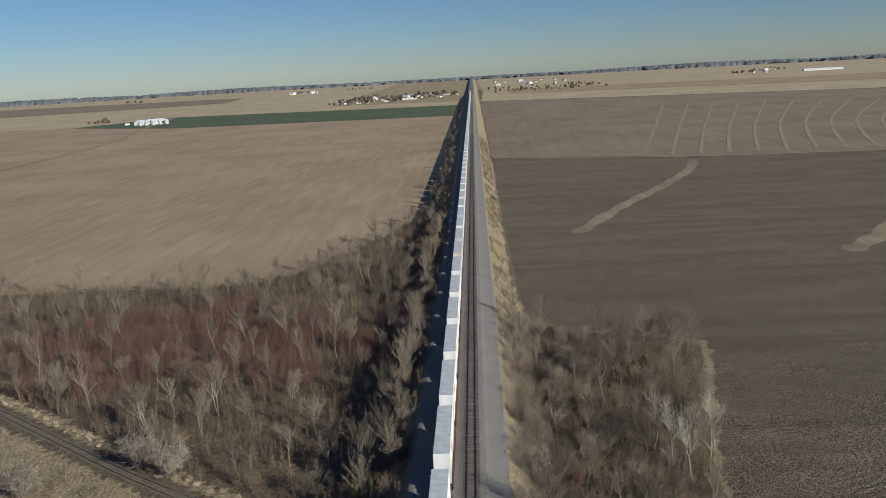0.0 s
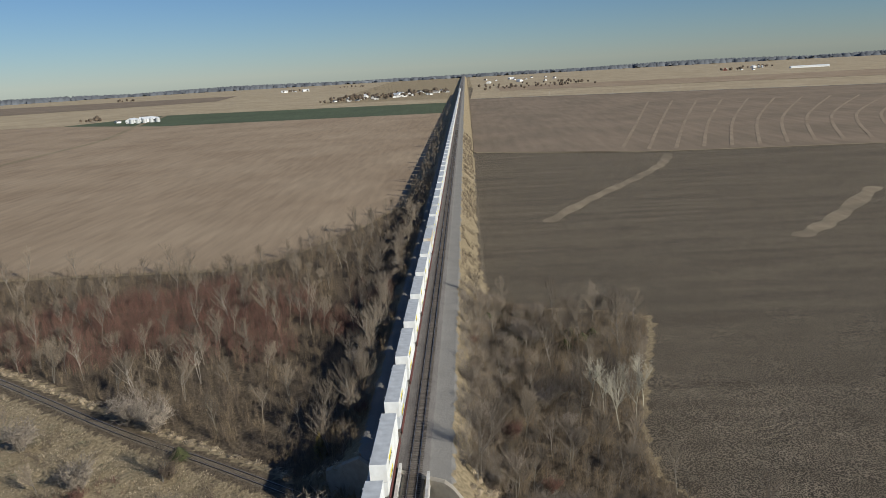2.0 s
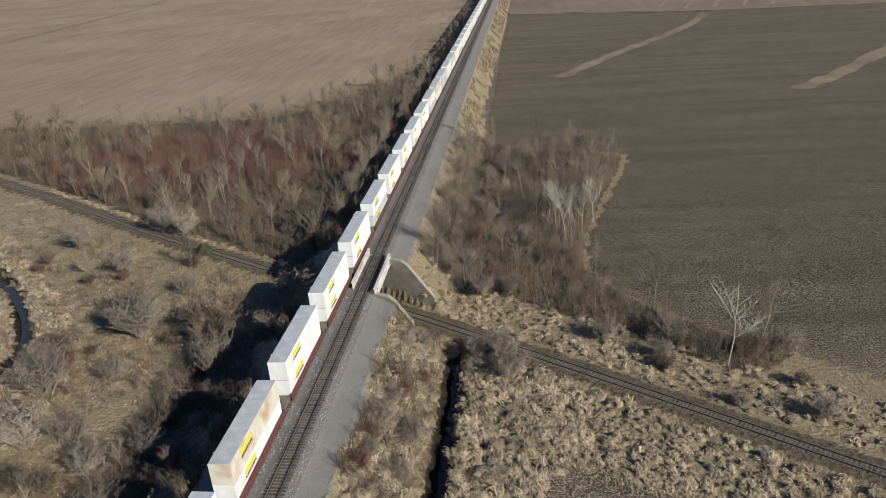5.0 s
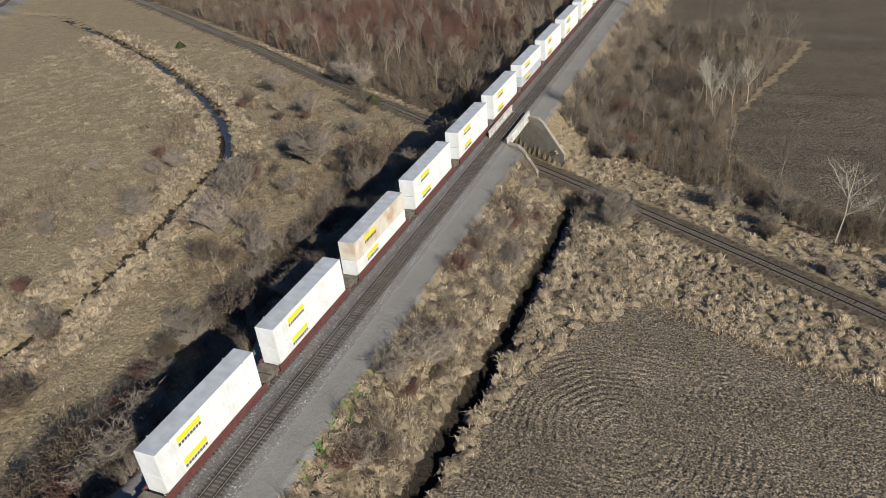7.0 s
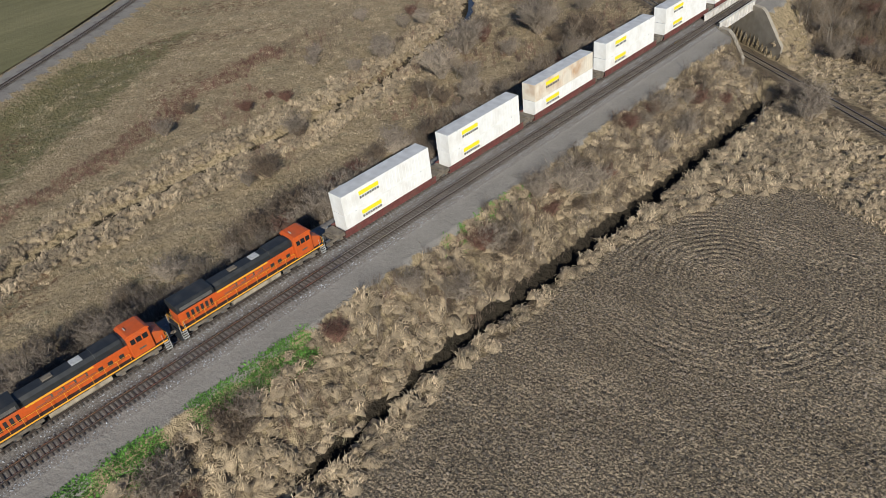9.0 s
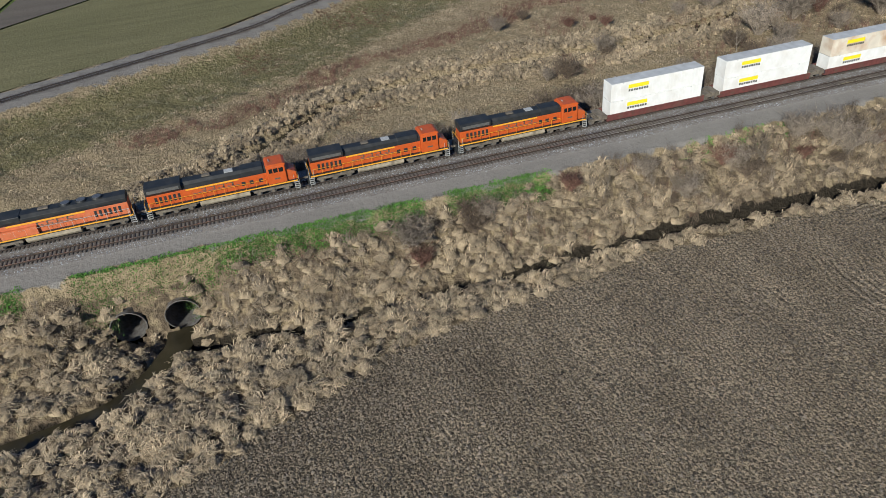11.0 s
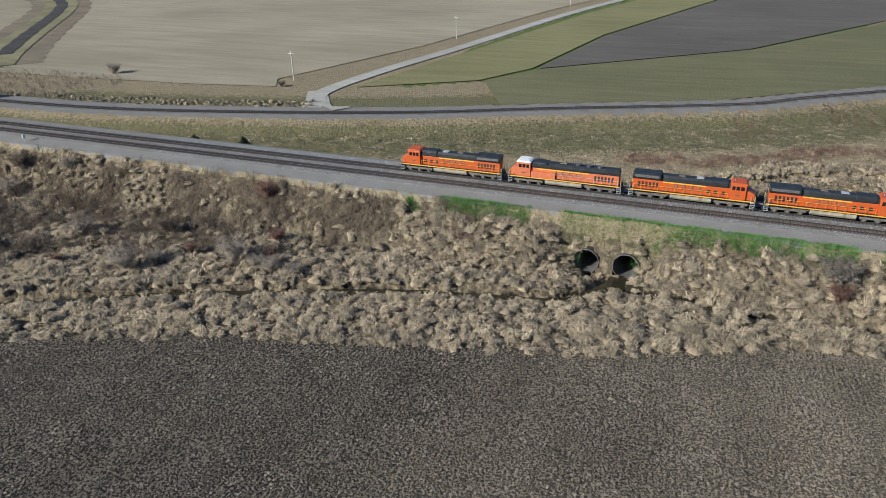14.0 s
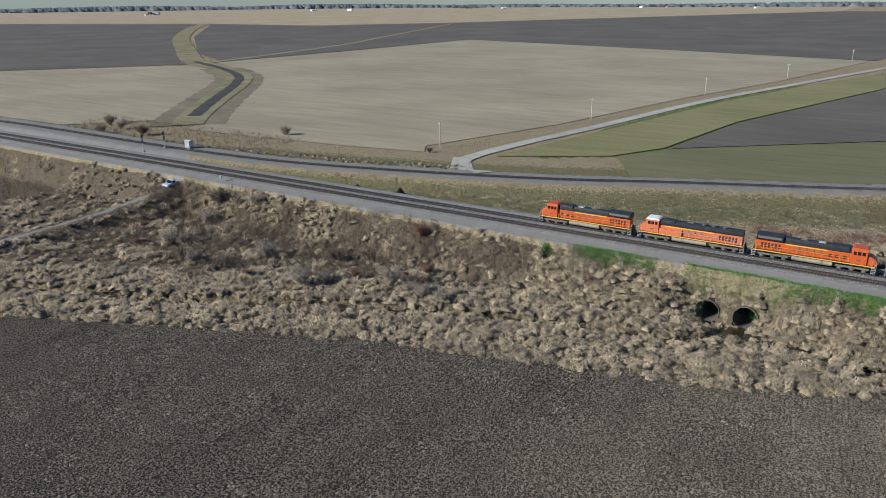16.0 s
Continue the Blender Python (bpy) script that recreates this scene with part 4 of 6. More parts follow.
    # ends and undercarriage
    for sy in (-1, 1):
        part("plough", side_prism([(sy * 10.35, 0.15), (sy * 10.75, 0.12), (sy * 10.5, 1.3), (sy * 10.35, 1.3)], -1.4, 1.4), M["black"], lo)
        part("coupler", boxes((-0.14, 0.14, min(sy * 10.5, sy * 11.2), max(sy * 10.5, sy * 11.2), 0.72, 1.02), bevel=0.04), M["dusty"], lo)
        part("end_handrail", rods([((-1.4, sy * 10.38, 2.55), (1.4, sy * 10.38, 2.55)), ((-1.4, sy * 10.38, 1.62), (-1.4, sy * 10.38, 2.55)), ((1.4, sy * 10.38, 1.62), (1.4, sy * 10.38, 2.55))], 0.03, 5), M["yellow"], lo)
        bogie(lo, sy * 6.7)
    part("fuel_tank", prism([(-1.4, 0.75), (-1.1, 0.38), (1.1, 0.38), (1.4, 0.75), (1.42, 1.3), (-1.42, 1.3)], -3.5, 3.4, 0.04), M["tank"], lo, "dusty tan fuel tank")
    return lo


FRONT, PITCH = -141.9, 22.45
lead = locomotive("orange", 0, "orange road locomotive with black roof, cab leading")
lead.matrix_basis = pose(TRACK_WEST, FRONT + 11.2, 0)
second = locomotive("faded", 1, "faded orange locomotive with white cab roof and roof fans")
second.matrix_basis = pose(TRACK_WEST, FRONT + 11.2 + PITCH, 0)
for i in (2, 3, 4):
    c = copy_thing(lead, pose(TRACK_WEST, FRONT + 11.2 + i * PITCH, 0, 0, 0, 180))
    tagged(c, "orange road locomotive with black roof, cab facing the rear")


def container(skin, label):
    c = thing("shipping_container", label, "container", "stacked containers")
    L, W, H = 16.15, 1.29, 2.88
    body = part("box_body", boxes((-W, W, -L / 2, L / 2, 0.03, H - 0.03), bevel=0.03), M[skin], c)
    part("roof_panel", boxes((-W + 0.04, W - 0.04, -L / 2 + 0.05, L / 2 - 0.05, H - 0.03, H), bevel=0.01), M["greyroof"], c, "grey ribbed roof panel")
    for sx in (-1, 1):
        part("side_rib_panel", boxes(*[(sx * (W + 0.012) - 0.012, sx * (W + 0.012) + 0.012, -L / 2 + 0.3 + i * 0.62, -L / 2 + 0.36 + i * 0.62, 0.2, H - 0.2) for i in range(26)]), M[skin], c)
        part("bottom_rail", boxes((sx * (W + 0.015) - 0.02, sx * (W + 0.015) + 0.02, -L / 2, L / 2, 0.0, 0.16)), M[skin], c)
        lab = part("label", boxes((sx * (W + 0.03) - 0.006, sx * (W + 0.03) + 0.006, -L / 2 + 2.9, -L / 2 + 6.4, 1.75, 2.35)), M["label"], c, "yellow rectangular label")
        part("lettering_bar", boxes(*[(sx * (W + 0.03) - 0.006, sx * (W + 0.03) + 0.006, -L / 2 + 2.95 + k * 0.44, -L / 2 + 3.27 + k * 0.44, 1.25, 1.6) for k in range(8)]), M["ink"], c)
        for yy in (-6.1, 6.1):
            part("corner_casting", boxes((sx * W - 0.1, sx * W + 0.03, yy - 0.1, yy + 0.1, H - 0.14, H + 0.02)), M["greyroof"], c)
    part("door_bars", rods([((x, L / 2 + 0.03, 0.15), (x, L / 2 + 0.03, H - 0.15)) for x in (-0.9, -0.35, 0.35, 0.9)], 0.03, 5), M["steel"], c)
    return c


def well_car():
    c = thing("well_car", "maroon well car carrying stacked containers", "rail wagon", "well cars of the train")
    for sx in (-1, 1):
        s = part("side_sill", boxes((sx * 1.5 - 0.04, sx * 1.5 + 0.04, -8.6, 8.6, 0.32, 1.25), (sx * 1.5 - 0.1, sx * 1.5 + 0.1, -8.6, 8.6, 1.2, 1.32), bevel=0.01), M["maroon"], c)
        for i in range(14):
            part("stake", boxes((sx * 1.57 - 0.04, sx * 1.57 + 0.04, -8.2 + i * 1.26, -8.1 + i * 1.26, 0.34, 1.2)), M["maroon"], s)
    part("well_floor", boxes((-1.46, 1.46, -8.6, 8.6, 0.3, 0.4)), M["maroon"], c)
    for sy in (-1, 1):
        part("end_platform", boxes((-1.3, 1.3, min(sy * 8.6, sy * 9.9), max(sy * 8.6, sy * 9.9), 1.0, 1.3), (-0.3, 0.3, min(sy * 9.6, sy * 10.15), max(sy * 9.6, sy * 10.15), 0.7, 1.1), bevel=0.02), M["dusty"], c)
    bogie(c, -10.1, 2, 1.75)
    return c


def plain_container(skin, label):
    """The same box, for the far end of the train."""
    c = thing("shipping_container", label, "container", "stacked containers")
    part("box_body", boxes((-1.29, 1.29, -8.07, 8.07, 0.03, 2.85)), M[skin], c)
    part("roof_panel", boxes((-1.25, 1.25, -8.02, 8.02, 2.85, 2.88)), M["greyroof"], c, "grey ribbed roof panel")
    part("label", boxes((1.29, 1.3, -5.2, -1.7, 1.75, 2.35)), M["label"], c, "yellow rectangular label")
    return c


def plain_car():
    c = thing("well_car", "maroon well car carrying stacked containers", "rail wagon", "well cars of the train")
    for sx in (-1, 1):
        part("side_sill", boxes((sx * 1.5 - 0.07, sx * 1.5 + 0.07, -8.6, 8.6, 0.32, 1.32)), M["maroon"], c)
    for sy in (-1, 1):
        part("end_platform", boxes((-1.3, 1.3, min(sy * 8.6, sy * 10), max(sy * 8.6, sy * 10), 1.0, 1.3)), M["dusty"], c)
    part("bogie_frame", boxes((-1.2, 1.2, -11.6, -8.7, 0.1, 0.95)), M["dusty"], c)
    return c


CAR0, CAR_PITCH = FRONT + 5 * PITCH + 11.4, 20.2
car = well_car()
boxes_by = {k: container(k, lab) for k, lab in (("white", "white shipping container with yellow label"), ("rusty", "rust-stained white shipping container with faded lettering"), ("greyroof", "pale grey shipping container"))}
rng = random.Random(11)
used = set()
far_car = plain_car()
far_boxes = {k: plain_container(k, lab) for k, lab in (("white", "white shipping container with yellow label"), ("rusty", "rust-stained white shipping container"), ("greyroof", "pale grey shipping container"))}


def set_out(ob, m):
    """The first use places the model itself, later ones a copy."""
    if ob.name in used:
        return copy_thing(ob, m)
    used.add(ob.name)
    ob.matrix_basis = m
    return ob


for i in range(92):
    near = i < 11
    set_out(car if near else far_car, pose(TRACK_WEST, CAR0 + i * CAR_PITCH, 0))
    for level in (0, 1):
        kind = "rusty" if (i, level) == (2, 1) else "greyroof" if (i, level) == (6, 0) else ("white" if near else rng.choice(["white"] * 7 + ["rusty", "greyroof", "greyroof"]))
        set_out((boxes_by if near else far_boxes)[kind], pose(TRACK_WEST, CAR0 + i * CAR_PITCH + rng.uniform(-0.05, 0.05), 0.42 + level * 2.9))


# ---- vegetation ----
nrng = np.random.default_rng(4)


def scatter(count, lo, hi, test):
    """Random places in a rectangle that pass the test."""
    px, py = nrng.uniform(lo[0], hi[0], count), nrng.uniform(lo[1], hi[1], count)
    k = test(px, py)
    return px[k], py[k]


def tufts(name, px, py, height, radius, blades, width, material, label, category, droop=0.7, sink=0.05, mound=0.0):
    """Grass clumps: arching blades round each place."""
    n = len(px) * blades
    size = np.repeat(nrng.uniform(0.55, 1.3, len(px)), blades)
    bx, by = np.repeat(px, blades), np.repeat(py, blades)
    a, u = nrng.uniform(0, 2 * np.pi, n), np.sqrt(nrng.uniform(0, 1, n))
    r = u * radius * size * 0.95
    bx, by = bx + r * np.cos(a), by + r * np.sin(a)
    bz = ground_z(bx, by) - sink + mound * size * (1 - u * u)
    h = height * size * nrng.uniform(0.6, 1.1, n) * (1 - 0.55 * u * u)
    out = droop * height * size * (0.12 + 0.75 * u) * nrng.uniform(0.5, 1.1, n)
    a = a + nrng.normal(0, 1.1, n)
    ca, sa = np.cos(a), np.sin(a)
    w = width * nrng.uniform(0.6, 1.4, n)
    v = np.empty((n, 4, 3))
    for k, (f, g, ww) in enumerate(((0, 0, 0), (0.45, 0.8, 1), (0.45, 0.8, -1), (1.0, 0.85, 0))):
        v[:, k, 0] = bx + ca * out * f - sa * w * ww / 2
        v[:, k, 1] = by + sa * out * f + ca * w * ww / 2
        v[:, k, 2] = bz + h * g
    base = np.arange(n)[:, None] * 4
    tris = np.concatenate([base + np.array(t) for t in ((0, 1, 2), (1, 3, 2))])
    v = v.reshape(-1, 3)
    return tagged(soup(name, v, tris, material), label, category, kind="stuff")


def tussocks(name, px, py, radius, height, blades, label, mound_mat="strawmound", blade_mat="straw", sides=7):
    """Matted tussock grass: low uneven cushions, one soup, under long blades that lie over to one side of each clump."""
    n = len(px)
    px, py = px + nrng.normal(0, 0.2, n), py + nrng.normal(0, 0.2, n)
    rad = radius * nrng.uniform(0.6, 1.5, n)
    hgt = height * nrng.uniform(0.5, 1.4, n)
    gz = ground_z(px, py)
    lay = 2.2 * lumps(px, py, 2.6, 1.9) + 0.9 + nrng.normal(0, 0.9, n)
    v = np.empty((n, 2 * sides + 1, 3))
    for i, (rf, hf) in enumerate(((1.0, -0.12), (0.62, 0.42))):
        for k in range(sides):
            a = 2 * np.pi * (k + 0.5 * i) / sides + nrng.normal(0, 0.2, n)
            r = rad * rf * nrng.uniform(0.5, 1.3, n)
            v[:, i * sides + k, 0] = px + r * np.cos(a)
            v[:, i * sides + k, 1] = py + r * np.sin(a)
            v[:, i * sides + k, 2] = gz + hgt * (hf + nrng.normal(0, 0.12, n) * i)
    v[:, -1, 0], v[:, -1, 1], v[:, -1, 2] = px, py, gz + hgt * 0.6
    pat = []
    for k in range(sides):
        a, b = k, (k + 1) % sides
        pat += [(a, b, b + sides), (a, b + sides, a + sides), (sides + a, sides + b, 2 * sides)]
    tris = (np.arange(n)[:, None, None] * (2 * sides + 1) + np.array(pat)[None]).reshape(-1, 3)
    tagged(soup(name, v.reshape(-1, 3), tris, M[mound_mat]), label, "grass", kind="stuff")
    m = n * blades
    bx, by, bz, ly = (np.repeat(q, blades) for q in (px, py, gz, lay))
    rr, hh = np.repeat(rad, blades), np.repeat(hgt, blades)
    a, u = nrng.uniform(0, 2 * np.pi, m), np.sqrt(nrng.uniform(0, 1, m))
    bx, by = bx + np.cos(a) * rr * u * 0.8, by + np.sin(a) * rr * u * 0.8
    way = ly + nrng.normal(0, 0.75, m)
    ca, sa = np.cos(way), np.sin(way)
    rise = hh * nrng.uniform(0.65, 1.25, m) * (1 - 0.45 * u * u)
    reach = hh * nrng.uniform(0.5, 1.3, m)
    w = nrng.uniform(0.03, 0.075, m)
    b = np.empty((m, 4, 3))
    for k, (f, g, side) in enumerate(((-0.15, 0.05, 0), (0.4, 0.95, 1), (0.4, 0.95, -1), (1.0, 0.72, 0))):
        b[:, k, 0] = bx + ca * reach * f - sa * w * side
        b[:, k, 1] = by + sa * reach * f + ca * w * side
        b[:, k, 2] = bz + rise * g
    base = np.arange(m)[:, None] * 4
    tris = np.concatenate([base + np.array(t) for t in ((0, 1, 2), (1, 3, 2))])
    return tagged(soup("grass_blades", b.reshape(-1, 3), tris, M[blade_mat]), "long bent blades lying over the dry tussocks", "grass", kind="stuff")


def spaced(px, py, gap):
    """Thins places so that few stand closer than the gap, by one pick per jittered cell."""
    key = np.floor(px / gap).astype(int) * 100003 + np.floor(py / gap + 0.5 * (np.floor(px / gap) % 2)).astype(int)
    _, k = np.unique(key, return_index=True)
    return px[k], py[k]


def stick_mesh(a, b, w):
    """Thin three-sided spikes from a to b."""
    n = len(a)
    d = b - a
    d /= np.linalg.norm(d, axis=1)[:, None] + 1e-9
    u = np.cross(d, np.array([0.31, 0.77, 0.55]))
    u /= np.linalg.norm(u, axis=1)[:, None] + 1e-9
    q = np.cross(d, u)
    v = np.empty((n, 4, 3))
    for k in range(3):
        c, s = math.cos(k * 2.094), math.sin(k * 2.094)
        v[:, k] = a + (u * c + q * s) * w[:, None] / 2
    v[:, 3] = b
    base = np.arange(n)[:, None] * 4
    return v.reshape(-1, 3), np.concatenate([base + np.array(t) for t in ((0, 1, 3), (1, 2, 3), (2, 0, 3))])


def shrubs(name, px, py, height, stems, width, material, label, spread_=0.5, twigs=2, category="shrubs"):
    """Leafless bushes: stems from one foot, each with side twigs."""
    n = len(px) * stems
    size = np.repeat(nrng.uniform(0.5, 1.25, len(px)), stems)
    fx, fy = np.repeat(px, stems) + nrng.normal(0, 0.25, n), np.repeat(py, stems) + nrng.normal(0, 0.25, n)
    a = np.stack([fx, fy, ground_z(fx, fy) - 0.05], axis=1)
    h = height * size * nrng.uniform(0.6, 1.1, n)
    ang = nrng.uniform(0, 2 * np.pi, n)
    lean = spread_ * h * nrng.uniform(0.1, 1.0, n)
    b = a + np.stack([np.cos(ang) * lean, np.sin(ang) * lean, h], axis=1)
    A, B, Wd = [a], [b], [np.full(n, width) * size]
    for k in range(twigs):
        f = nrng.uniform(0.35, 0.8, n)[:, None]
        s = a + (b - a) * f
        t = nrng.uniform(0, 2 * np.pi, n)
        ln = h * nrng.uniform(0.2, 0.45, n)
        A.append(s)
        B.append(s + np.stack([np.cos(t) * ln * 0.7, np.sin(t) * ln * 0.7, ln * 0.75], axis=1))
        Wd.append(np.full(n, width * 0.6))
    v, t = stick_mesh(np.concatenate(A), np.concatenate(B), np.concatenate(Wd))
    return tagged(soup(name, v, t, material), label, category, kind="stuff")


def tree(name, seed, height, wide, trunk_mat, twig_mat, label, dense=1.0):
    """Bare tree: forking trunk and limbs, and a crown of fine twigs."""
    r = random.Random(seed)
    t = thing(name, label, "tree", "bare trees")
    limbs, twigs = [], []

    def grow(p, d, length, rad, level):
        seg = (3, 3, 2, 1)[level]
        q = p
        for i in range(seg):
            d2 = (d + Vector((r.uniform(-1, 1), r.uniform(-1, 1), r.uniform(-0.3, 0.6))) * 0.16).normalized()
            e = q + d2 * (length / seg)
            (limbs if level < 2 else twigs).append((q, e, rad * (1 - 0.28 * i / seg * 1.4), rad * (1 - 0.28 * (i + 1) / seg * 1.4)))
            if level < 3 and (level or i):
                for _ in range({0: 3, 1: 3, 2: 3}[level] if r.random() < dense else 1):
                    ang = r.uniform(0, 2 * math.pi)
                    side = Vector((math.cos(ang) * wide, math.sin(ang) * wide, r.uniform(0.35, 0.9))).normalized()
                    nd = (d2 * 0.55 + side * 0.75).normalized()
                    grow(e, nd, length * r.uniform(0.42, 0.62), rad * 0.5, level + 1)
            q, d = e, d2
        if level < 3:
            grow(q, d, length * 0.5, rad * 0.55, level + 1)

    for k in range(r.choice([1, 1, 2])):
        grow(Vector((r.uniform(-0.2, 0.2) * k, 0, -0.15)), Vector((r.uniform(-0.25, 0.25) * (k + 0.4), r.uniform(-0.2, 0.2), 1)).normalized(), height * 0.62, height * 0.0105, 0)
    for nm, segs, sides, m in (("trunk", limbs, 5, trunk_mat), ("crown", twigs, 3, twig_mat)):
        vs, fs = [], []
        for a, b, ra, rb in segs:
            ra, rb = max(ra, 0.02), max(rb, 0.014)
            d = (b - a).normalized()
            u = d.orthogonal().normalized()
            w = d.cross(u)
            n = len(vs)
            for o, rr in ((a, ra), (b, rb)):
                for k in range(sides):
                    c = 2 * math.pi * k / sides
                    vs.append(o + (u * math.cos(c) + w * math.sin(c)) * rr)
            if rb <= 0.0145:
                vs = vs[:n + sides] + [b]
                fs += [(n + k, n + (k + 1) % sides, n + sides) for k in range(sides)]
            else:
                fs += [(n + k, n + (k + 1) % sides, n + sides + (k + 1) % sides, n + sides + k) for k in range(sides)]
        raw(nm, vs, fs, m, t)
    return t


def in_poly(poly):
    return lambda px, py: inside(px, py, poly)


EDGE_Y, EDGE_X = [p[0] for p in FIELD_SE], [p[1] for p in FIELD_SE]


def dry_east(px, py):
    """Dry grass between the gravel shoulder and the ploughed field, off the water."""
    e = np.interp(py, EDGE_Y, EDGE_X)
    d1, _ = dist_line(px, py, STREAM_EAST)
    d2, _ = dist_line(px, py, DITCH)
    d3, _ = dist_line(px, py, LOWER)
    d4, _ = dist_line(px, py, [(2, -251), (12, -253), (28, -256), (56, -257), (110, -262)])
    pipe = ((np.abs(py + 97.7) < 6.0) & (px > 7.6) & (px < 12.0) & ~((np.abs(py + 97.9) < 0.9) & (px > 9.0))) | ((np.abs(py + 95.5) < 2.6) & (px < 14.5))
    scrubby = (py < -128) & (px < 12 + (-128 - py) * 0.42) & (lumps(px, py, 7, 0.9) > -0.45) & (nrng.random(len(px)) < 0.9)
    return ~scrubby & (px > np.where((py > -136) & (py < -45) & (np.abs(py + 97.7) > 6.5), 7.9, 6.7)) & (px < e + 0.3) & (d1 > 2.3) & (d2 > np.interp(py, [-40, -5, 62], [0.75, 1.8, 2.5])) & (d3 > 4) & (d4 > 2.2) & ~pipe


strawmat, olivemat = M["straw"], M["olive"]
px, py = scatter(60000, (6, -300), (120, 60), dry_east)
px, py = spaced(px, py, 1.05)
tall = nrng.random(len(px)) < 0.55 + 0.4 * lumps(px, py, 5, 0.6)
tussocks("tussock_grass", px[tall], py[tall], 1.0, 1.05, 42, "thick pale dry tussock grass on the bank")
tussocks("tussock_grass", px[~tall][::2], py[~tall][::2], 1.15, 0.65, 38, "low matted dry grass between the tussocks")
k = nrng.random(len(px)) < 0.12
tufts("weeds", px[k] + 0.5, py[k] + 0.4, 0.8, 0.6, 14, 0.1, olivemat, "dull olive weeds among dry grass", "weeds")


def edge_strip(px, py):
    return (px > 32) & (px < 120) & (np.abs(py - (33 - 0.40 * (px - 34))) < 1.3)


px, py = scatter(9000, (30, -10), (120, 36), edge_strip)
tufts("field_edge_grass", px, py, 0.75, 0.5, 14, 0.1, strawmat, "strip of dry grass along the field edge", "grass")


def north_of_field(px, py):
    d3, _ = dist_line(px, py, LOWER)
    return (px > 17) & (py > 33 - 0.40 * (px - 34) + 1) & (d3 > 3.5) & (gap_side(px, py) < 0)


px, py = scatter(12000, (16, -20), (140, 66), north_of_field)
px, py = spaced(px, py, 1.25)
tussocks("rough_grass", px, py, 0.8, 0.8, 26, "rough dry grass between the lower line and the field")
k = nrng.random(len(px)) < 0.4
tufts("weeds", px[k] + 0.4, py[k], 0.6, 0.6, 12, 0.1, olivemat, "dull olive weeds among dry grass", "weeds")


def stream_banks(px, py):
    d, _ = dist_line(px, py, STREAM_WEST)
    return (d > 2.2) & (d < 8.5 + 2.5 * lumps(px, py, 8, 1.0)) & (px < -13)


px, py = scatter(90000, (-205, -105), (-12, 168), stream_banks)
px, py = spaced(px, py, 1.05)
tussocks("tussock_grass", px, py, 0.85, 1.0, 26, "thick pale dry tussock grass by the stream")


def lower_banks(px, py):
    """Dry grass on both sides of the lower line, up to the woods."""
    d, _ = dist_line(px, py, LOWER)
    return (d > 3.4) & (d < np.where(px < -9, 5.5, 17)) & (gap_side(px, py) > 3) & ~((px > -9) & (px < 6.6))


px, py = scatter(14000, (-120, 20), (130, 165), lower_banks)
px, py = spaced(px, py, 1.6)
tussocks("rough_grass", px, py, 0.85, 0.75, 22, "rough dry grass beside the lower line")


def meadow_west(px, py):
    d, _ = dist_line(px, py, STREAM_WEST)
    d2, _ = dist_line(px, py, BRANCH)
    d3, _ = dist_line(px, py, LOWER)
    return (px < -11) & (d > 6) & (d2 > 8) & (d3 > 4) & ~inside(px, py, WOOD_W) & (px > np.interp(py, [p[1] for p in BRANCH[::-1]], [p[0] for p in BRANCH[::-1]])) & (py < 150 - (px + 116) * 0.6)


px, py = scatter(15000, (-200, -270), (-10, 160), meadow_west)
k = nrng.random(len(px)) < np.where(dist_line(px, py, BRANCH)[0] < 32, 0.4, 0.8)
tufts("meadow_grass", px[k], py[k], 0.55, 1.7, 34, 0.09, strawmat, "dry matted meadow grass", "grass", droop=1.6)
tufts("meadow_weeds", px[~k], py[~k], 0.6, 1.3, 32, 0.1, olivemat, "dull olive and brown meadow weeds", "weeds", droop=1.2, mound=0.4)


def verge_green(px, py):
    return (lumps(px * 0.3, py, 5.0, 0.7) > -0.4 - 0.5 * ((py > -106) & (py < -60))) & (px < 8.2) & ((np.abs(py + 97.7) > 4.5) | (px < 6.9))


px, py = scatter(2800, (5.9, -136), (8.8, -38), verge_green)
tufts("green_weeds", px, py, 0.35, 0.8, 22, 0.13, M["green"], "bright green weeds along the gravel shoulder", "weeds", droop=1.3)
px, py = scatter(60, (6.1, -20), (9, 0), verge_green)
tufts("green_weeds", px, py, 0.5, 0.6, 18, 0.15, M["green"], "bright green weeds along the gravel shoulder", "weeds", droop=0.9)

# brush on the banks
px, py = scatter(900, (6.5, -35), (14.5, 66), lambda a, b: lumps(a, b, 6, 0.3) > -0.5)
shrubs("bank_brush", px, py, 2.6, 7, 0.06, M["brush"], "leafless brown brush on the railway bank")
px, py = scatter(2200, (6.6, -265), (22, -112), lambda a, b: (lumps(a, b, 7, 0.9) > -0.3) & (a < 10.5 + (-112 - b) * 0.09))
shrubs("bank_brush", px, py, 1.9, 9, 0.05, M["brush"], "leafless grey-brown brush on the railway bank")
px, py = scatter(1500, (9, -262), (55, -200), lambda a, b: (lumps(a, b, 9, 0.9) > 0.0) & (b > -250 + 0.1 * a) & (a < 60 + (b + 190)))
shrubs("bank_brush", px, py, 2.8, 9, 0.06, M["brush"], "dark leafless brush beside the dirt lane")
px, py = scatter(2800, (8, -440), (110, -262), lambda a, b: lumps(a, b, 12, 0.4) > -0.3)
shrubs("bank_brush", px, py, 2.4, 8, 0.06, M["brush"], "leafless brush beyond the dirt lane")
px, py = scatter(3600, (-32, -95), (-10.8, 66), lambda a, b: (lumps(a, b, 8, 0.6) > -0.35))
